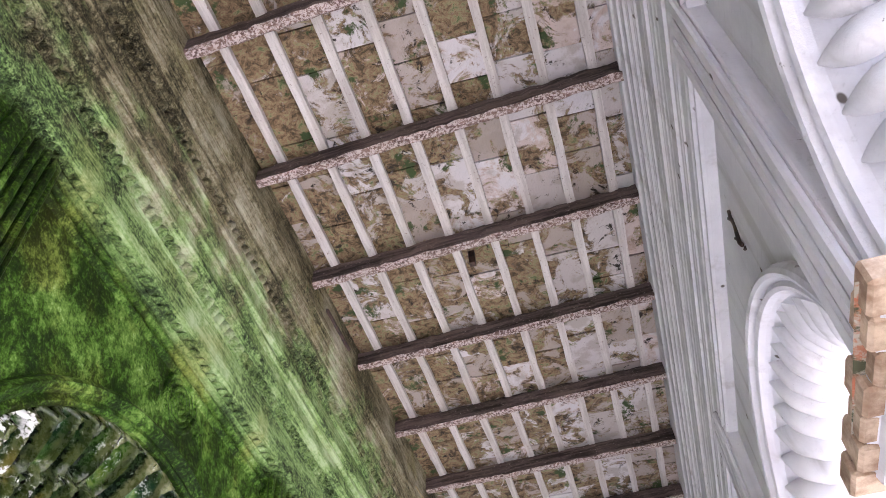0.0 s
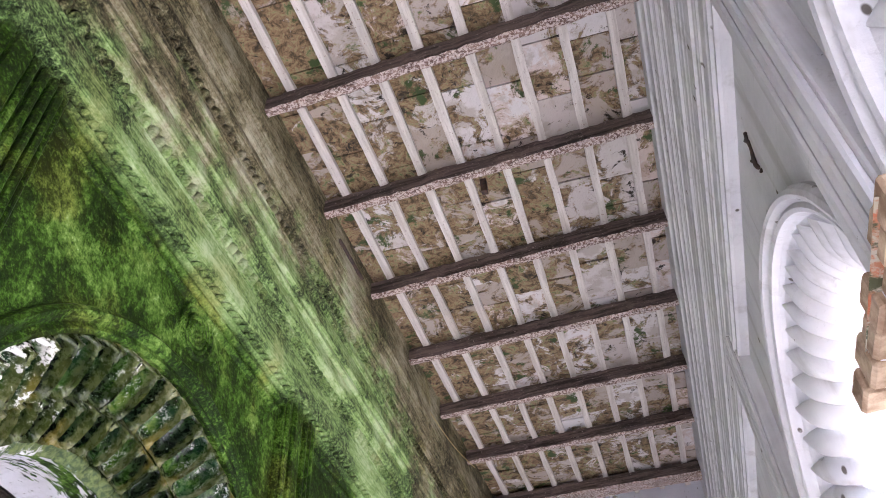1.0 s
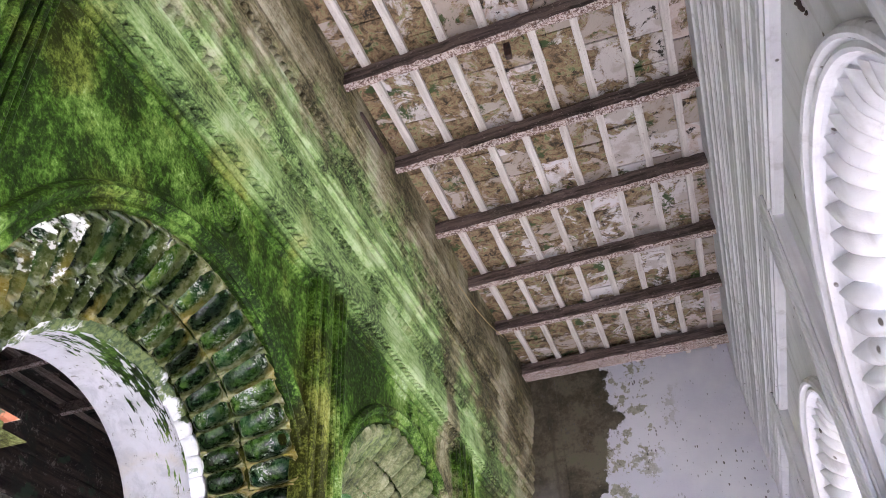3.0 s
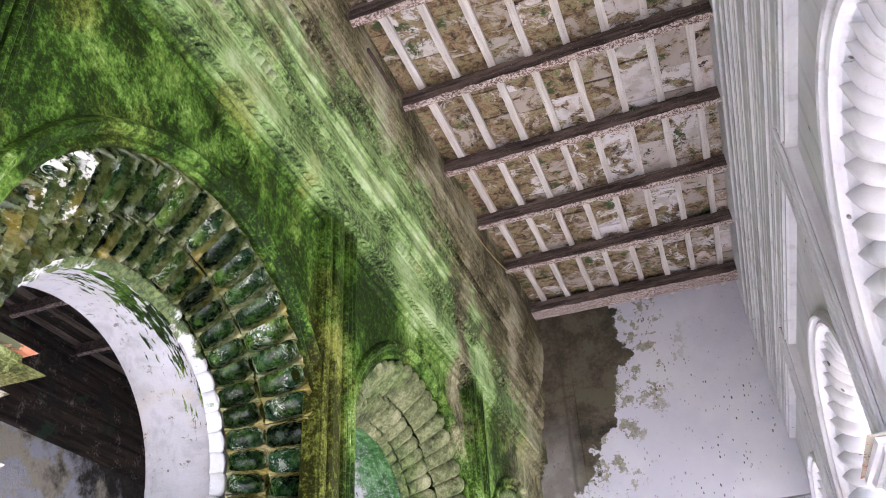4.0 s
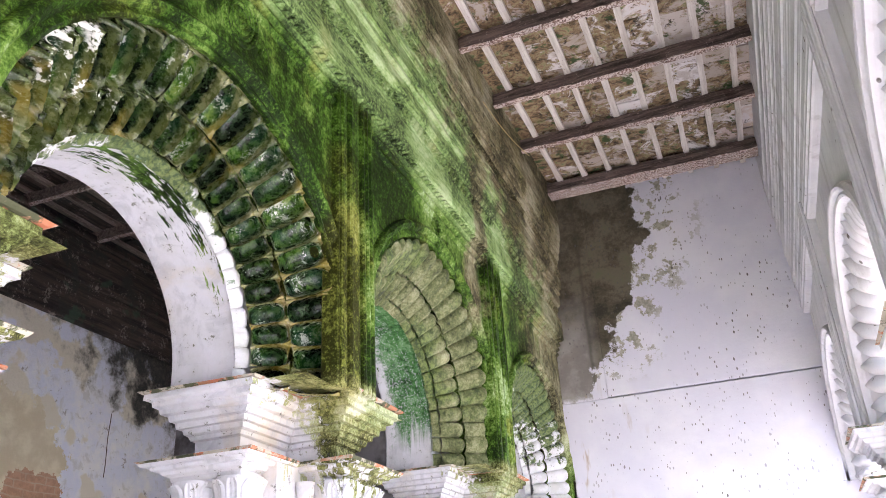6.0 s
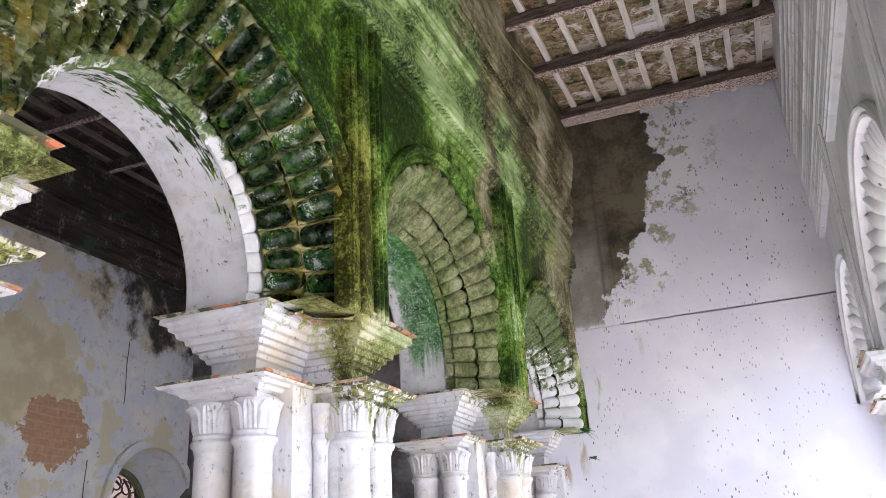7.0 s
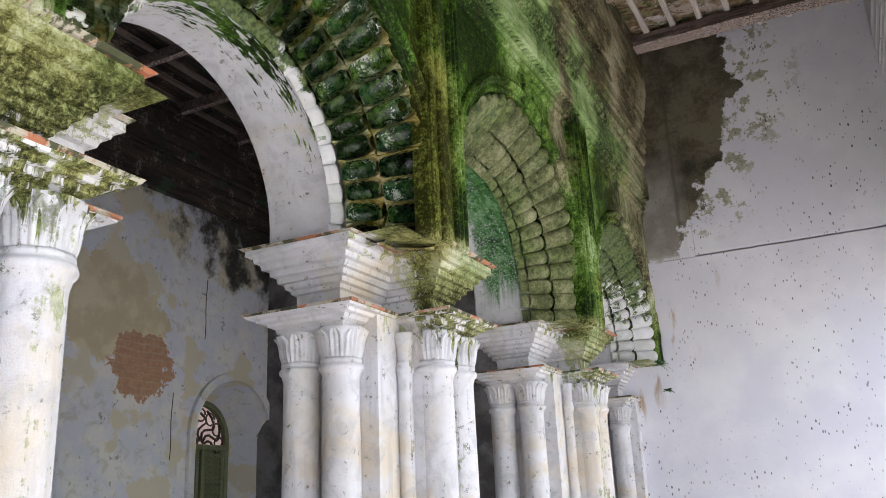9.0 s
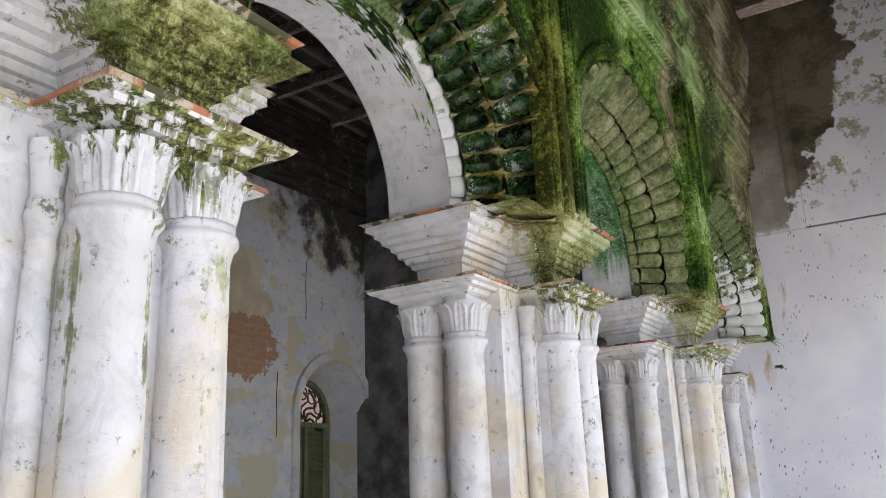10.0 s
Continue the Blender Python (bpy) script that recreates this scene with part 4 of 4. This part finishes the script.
for k in range(-3, 7):
    beam(1.93 + 0.868 * k if k < 6 else 7.35, k, -1.69, 0.47, BEAM, -0.12, "rotten dark wooden roof beam with flaking limewash", "gallery roof beams", roof, 0.03 if k < 6 else 0.09)
for k in range(0, 7):
    beam(1.13 + 0.92 * k, 50 + k, ROOMX, -2.5, DARKWOOD, 0.0, "dark wooden beam under the inner roof", "inner room beams", lambda x, y: 0.1)

# piers
for s, m, lab in ((-1, ARCADE, "clustered white plaster pier streaked with green moss"), (1, WHITE, "clustered white limewashed pier with leaf capitals")):
    LEAVES.clear()
    first = pier(s, m, lab)
    dx, dy = (0.0, 0.0) if s < 0 else (-0.16, -0.15)
    for i, y in enumerate(piers(s)[1:]):
        if i == 0:
            first.matrix_basis = pose(dx, y + dy, 0)
        else:
            copy_thing(first, pose(dx, y + dy, 0))
    copy_thing(first, pose(dx, END + 0.18, 0))
    if s > 0:
        # the pier by the camera has lost the plaster of its upper edge
        bm = bmesh.new()
        for i in range(7):
            y = -0.21 + 0.092 * i
            rng = random.Random(60 + i)
            box(bm, 0.565 + rng.uniform(0, 0.03), 0.8, y, y + 0.0915, 2.46 + rng.uniform(0, 0.02), 2.545 + rng.uniform(-0.02, 0.02), 0.008)
        part("broken_brick_edge", bm, BAREBRICK, first, "broken edge of bare brown brick")

petals(-1, wall_left)
petals(1, wall_right)

# this wall stands in shade, which its dark colour carries
tagged(part("wall_room_end", boxed(ROOMX - 0.3, -2.62, 7.36, END - 0.01, 0, TOP), SHADED_PLASTER), "plaster wall at the end of the inner room, coloured dark for its shade", "wall", kind="structure")

# ---- inner room window ----
def arch_band(r0, r1, x0, x1, zb):
    a, b = window_outline(r0, zb), window_outline(r1, zb)
    verts = [(x, *p) for x in (x0, x1) for pts in (a, b) for p in pts]
    n = len(a)
    faces = []
    for i in range(n - 1):
        faces += [(i, i + 1, n + i + 1, n + i), (2 * n + i, 2 * n + i + 1, 3 * n + i + 1, 3 * n + i), (i, i + 1, 2 * n + i + 1, 2 * n + i), (n + i, n + i + 1, 3 * n + i + 1, 3 * n + i)]
    return verts, faces


v, f = arch_band(WIN_R + 0.09, WIN_R + 0.002, ROOMX - 0.01, ROOMX + 0.045, 0.9)
surround = link("window_surround", v, f, ROOM, wall_room)
window = tagged(new("window_1"), "arched window with rusty iron scrollwork over green louvred shutters", "window", kind="structure")
RI = WIN_R - 0.16
WX = ROOMX - 0.46
v, f = arch_band(RI - 0.002, RI - 0.06, WX - 0.03, WX + 0.03, 0.9)
link("window_frame", v, f, GREENWOOD, window)
part("fanlight_pane", boxed(WX - 0.045, WX - 0.04, WIN_Y - RI + 0.01, WIN_Y + RI - 0.01, 2.06, WIN_Z + RI - 0.01), PANE, window, "dusty reddish pane")
part("transom", boxed(WX - 0.035, WX + 0.035, WIN_Y - RI, WIN_Y + RI, 2.0, 2.06, 0.006), GREENWOOD, window)


def tube(name, pts, r, mat, parent, seg=6, label=""):
    verts = []
    pts = [Vector(p) for p in pts]
    for i, p in enumerate(pts):
        d = (pts[min(i + 1, len(pts) - 1)] - pts[max(i - 1, 0)]).normalized()
        u = d.orthogonal().normalized() if i == 0 else (u - d * u.dot(d)).normalized()
        w = d.cross(u)
        verts += [p + r * (math.cos(2 * math.pi * k / seg) * u + math.sin(2 * math.pi * k / seg) * w) for k in range(seg)]
    faces = grid_faces(len(pts), seg, True) + [tuple(range(seg)), tuple((len(pts) - 1) * seg + k for k in range(seg))]
    return link(name, verts, faces, mat, parent, label, smooth=True)


for k in range(7):
    a0 = math.pi * k / 6
    pts = [(WX, WIN_Y + (0.04 + 0.045 * i) * math.cos(a0 + 0.35 * math.sin(i * 0.9)), WIN_Z - 0.04 + (0.04 + 0.045 * i) * math.sin(a0 + 0.35 * math.sin(i * 0.9)) * 0.95) for i in range(9)]
    tube("iron_scroll", pts, 0.014, IRON, window)
    c = 0.3
    ring = [(WX, WIN_Y + c * math.cos(a0) + 0.07 * math.cos(q * 0.6), WIN_Z - 0.02 + c * math.sin(a0) + 0.07 * math.sin(q * 0.6)) for q in range(11)]
    tube("iron_ring", ring, 0.01, IRON, window)
for sgn in (-1, 1):
    sh = part("shutter", boxed(WX - 0.02, WX + 0.02, *sorted((WIN_Y + sgn * 0.02, WIN_Y + sgn * 0.07)), 0.9, 2.0), GREENWOOD, window)
    part("stile", boxed(WX - 0.02, WX + 0.02, *sorted((WIN_Y + sgn * (RI - 0.11), WIN_Y + sgn * (RI - 0.06))), 0.9, 2.0), GREENWOOD, sh)
    # added panel behind the slats, only to keep daylight out of the gaps
    part("light_block", boxed(WX - 0.05, WX - 0.03, *sorted((WIN_Y, WIN_Y + sgn * (RI - 0.06))), 0.9, 2.0), GREENWOOD, sh)
    for k in range(19):
        z = 0.93 + 0.055 * k
        bm = bmesh.new()
        y0, y1 = sorted((WIN_Y + sgn * 0.07, WIN_Y + sgn * (RI - 0.11)))
        vs = [bm.verts.new(p) for p in ((WX - 0.02, y0, z + 0.045), (WX - 0.02, y1, z + 0.045), (WX + 0.018, y1, z), (WX + 0.018, y0, z),
                                        (WX - 0.02, y0, z + 0.055), (WX - 0.02, y1, z + 0.055), (WX + 0.018, y1, z + 0.01), (WX + 0.018, y0, z + 0.01))]
        for q in ((0, 1, 2, 3), (4, 5, 6, 7), (0, 1, 5, 4), (2, 3, 7, 6), (0, 3, 7, 4), (1, 2, 6, 5)):
            bm.faces.new([vs[i] for i in q])
        part("slat", bm, GREENWOOD, sh)

# ---- ornament on the mossy wall ----
def ornament_row(z, off, h):
    """A row of small upright leaves along the frieze."""
    verts, faces = [], []
    y = NEAR + 0.03
    rng = random.Random(int(z * 100))
    while y < END - 0.05:
        k = len(verts)
        w = 0.026
        for i in range(5):
            t = i / 4
            ww = w * math.sin(math.pi * (0.18 + 0.64 * t)) ** 0.8
            for j in range(5):
                u = j / 2 - 1
                verts.append((FACE + off + 0.042 * (1 - u * u) ** 0.7 * math.sin(math.pi * (0.1 + 0.8 * t)) - 0.006, y + ww * u + 0.01 * t, z + h * t + rng.uniform(-0.002, 0.002)))
        faces += [tuple(k + q for q in f) for f in grid_faces(5, 5)]
        y += 0.058
    ob = link("leaf_ornament", verts, faces, ARCADE, wall_left, smooth=True)
    return tagged(ob, kind="stuff")


ornament_row(4.122, 0.052, 0.034)
ornament_row(4.425, 0.06, 0.09)
ornament_row(4.95, 0.115, 0.09)

for y0 in (-0.35, 2.0, 4.35):
    rosette = new("rosette")
    rosette.parent = wall_left
    for rad, thick in ((0.125, 0.014), (0.098, 0.011), (0.07, 0.013), (0.04, 0.012)):
        pts = [(FACE + 0.002 + 0.004 * math.sin(3 * q), y0 + rad * math.cos(q * 0.3), 3.91 + 1.05 * rad * math.sin(q * 0.3)) for q in range(22)]
        tube("ring", pts, thick, ARCADE, rosette)
    for sgn in (-1, 1):
        pts = [(FACE + 0.002, y0 + sgn * (0.16 + 0.012 * q), 3.83 + 0.05 * math.sin(q * 0.55)) for q in range(9)]
        tube("tendril", pts, 0.009, ARCADE, rosette)

# ---- small things ----
rng = random.Random(8)
twig = tagged(new("twig"), "black dried twig stuck to the white wall", "twig")
for name, r, y0, z0, dy, dz, count in (("stem", 0.009, 1.67, 3.9, 0.006, -0.03, 6), ("sprig", 0.007, 1.64, 3.9, 0.01, -0.014, 4), ("sprig", 0.006, 1.73, 3.83, -0.006, -0.018, 4), ("sprig", 0.006, 1.7, 3.73, -0.01, -0.01, 3)):
    pts = [(0.572 + 0.008 * rng.random(), y0 + dy * i + rng.uniform(-0.011, 0.011), z0 + dz * i + rng.uniform(-0.008, 0.008)) for i in range(count)]
    tube(name, pts, r, IRON, twig)
pts = [(-1.66 + 0.05 * i / 10, 5.05 + 1.3 * i / 10, 5.42 + 0.02 * i - 0.05 * math.sin(math.pi * i / 10)) for i in range(11)]
tagged(tube("loose_wire", pts, 0.004, STRAW, None), "thin loose wire sagging along the mossy cornice", "wire")
bracket = tagged(part("iron_hook", boxed(-0.64, -0.6, 2.86, 2.9, 5.4, 5.52, 0.004), IRON), "short rusty iron hook under a roof beam", "hook")

# wires hanging on the room wall
for y, z0, z1 in ((6.3, 3.1, 3.75), (5.88, 1.85, 2.5)):
    tagged(tube("wall_wire", [(ROOMX + 0.012, y + 0.006 * math.sin(i), z0 + (z1 - z0) * i / 8) for i in range(9)], 0.004, IRON, None), "thin dark wire hanging on the peeling wall", "wire")

# rusty strip along the ceiling edge
tagged(tube("rusty_strip", [(-1.655, 3.02 + 0.42 * i / 5, 5.46 + 0.02 * i / 5 + 0.006 * (i % 2)) for i in range(6)], 0.016, IRON, None), "rusty bent iron strip at the ceiling edge", "strip")


def fern(at, seed, n=14, size=0.13):
    """A small fern rooted in a crack: many short leafy fronds."""
    rng = random.Random(seed)
    root = tagged(new("fern"), "small green fern growing from a crack in the plaster", "plant")
    for k in range(n):
        az, up = rng.uniform(-2.2, 0.6), rng.uniform(-0.3, 0.9)
        d = Vector((math.cos(az) * 0.8, -abs(math.sin(az)), up)).normalized()
        verts, faces = [], []
        L = size * rng.uniform(0.6, 1.1)
        sidev = d.cross(Vector((0, 0, 1))).normalized()
        for i in range(9):
            t = i / 8
            p = Vector(at) + d * (L * t) + Vector((0, 0, -0.5 * L * t * t))
            w = 0.022 * math.sin(math.pi * (0.12 + 0.85 * t))
            for sg in (-1, 1):
                q = len(verts)
                a, b = p, p + d * 0.011
                tip = p + sidev * (sg * w) + d * 0.012 + Vector((0, 0, -0.004))
                verts += [a, b, tip, tip - d * 0.006]
                faces.append((q, q + 1, q + 2, q + 3))
        link("frond", verts, faces, LEAFM, root)
    return root


fern((-1.85, 7.58, 2.5), 1, 16, 0.11)
fern((-1.8, 7.6, 2.25), 2, 8, 0.07)

# dry straw caught on a capital of the open side
straw = tagged(new("straw"), "wisps of dry straw hanging from a white capital", "straw")
rng = random.Random(3)
for k in range(5):
    x, y = 0.62 + rng.uniform(-0.05, 0.1), 3.72 + rng.uniform(-0.06, 0.06)
    tube("stalk", [(x + 0.03 * i * rng.uniform(-0.4, 0.6), y + 0.012 * i, 2.56 + 0.12 * math.sin(i * 0.8) - 0.045 * i) for i in range(6)], 0.003, STRAW, straw)
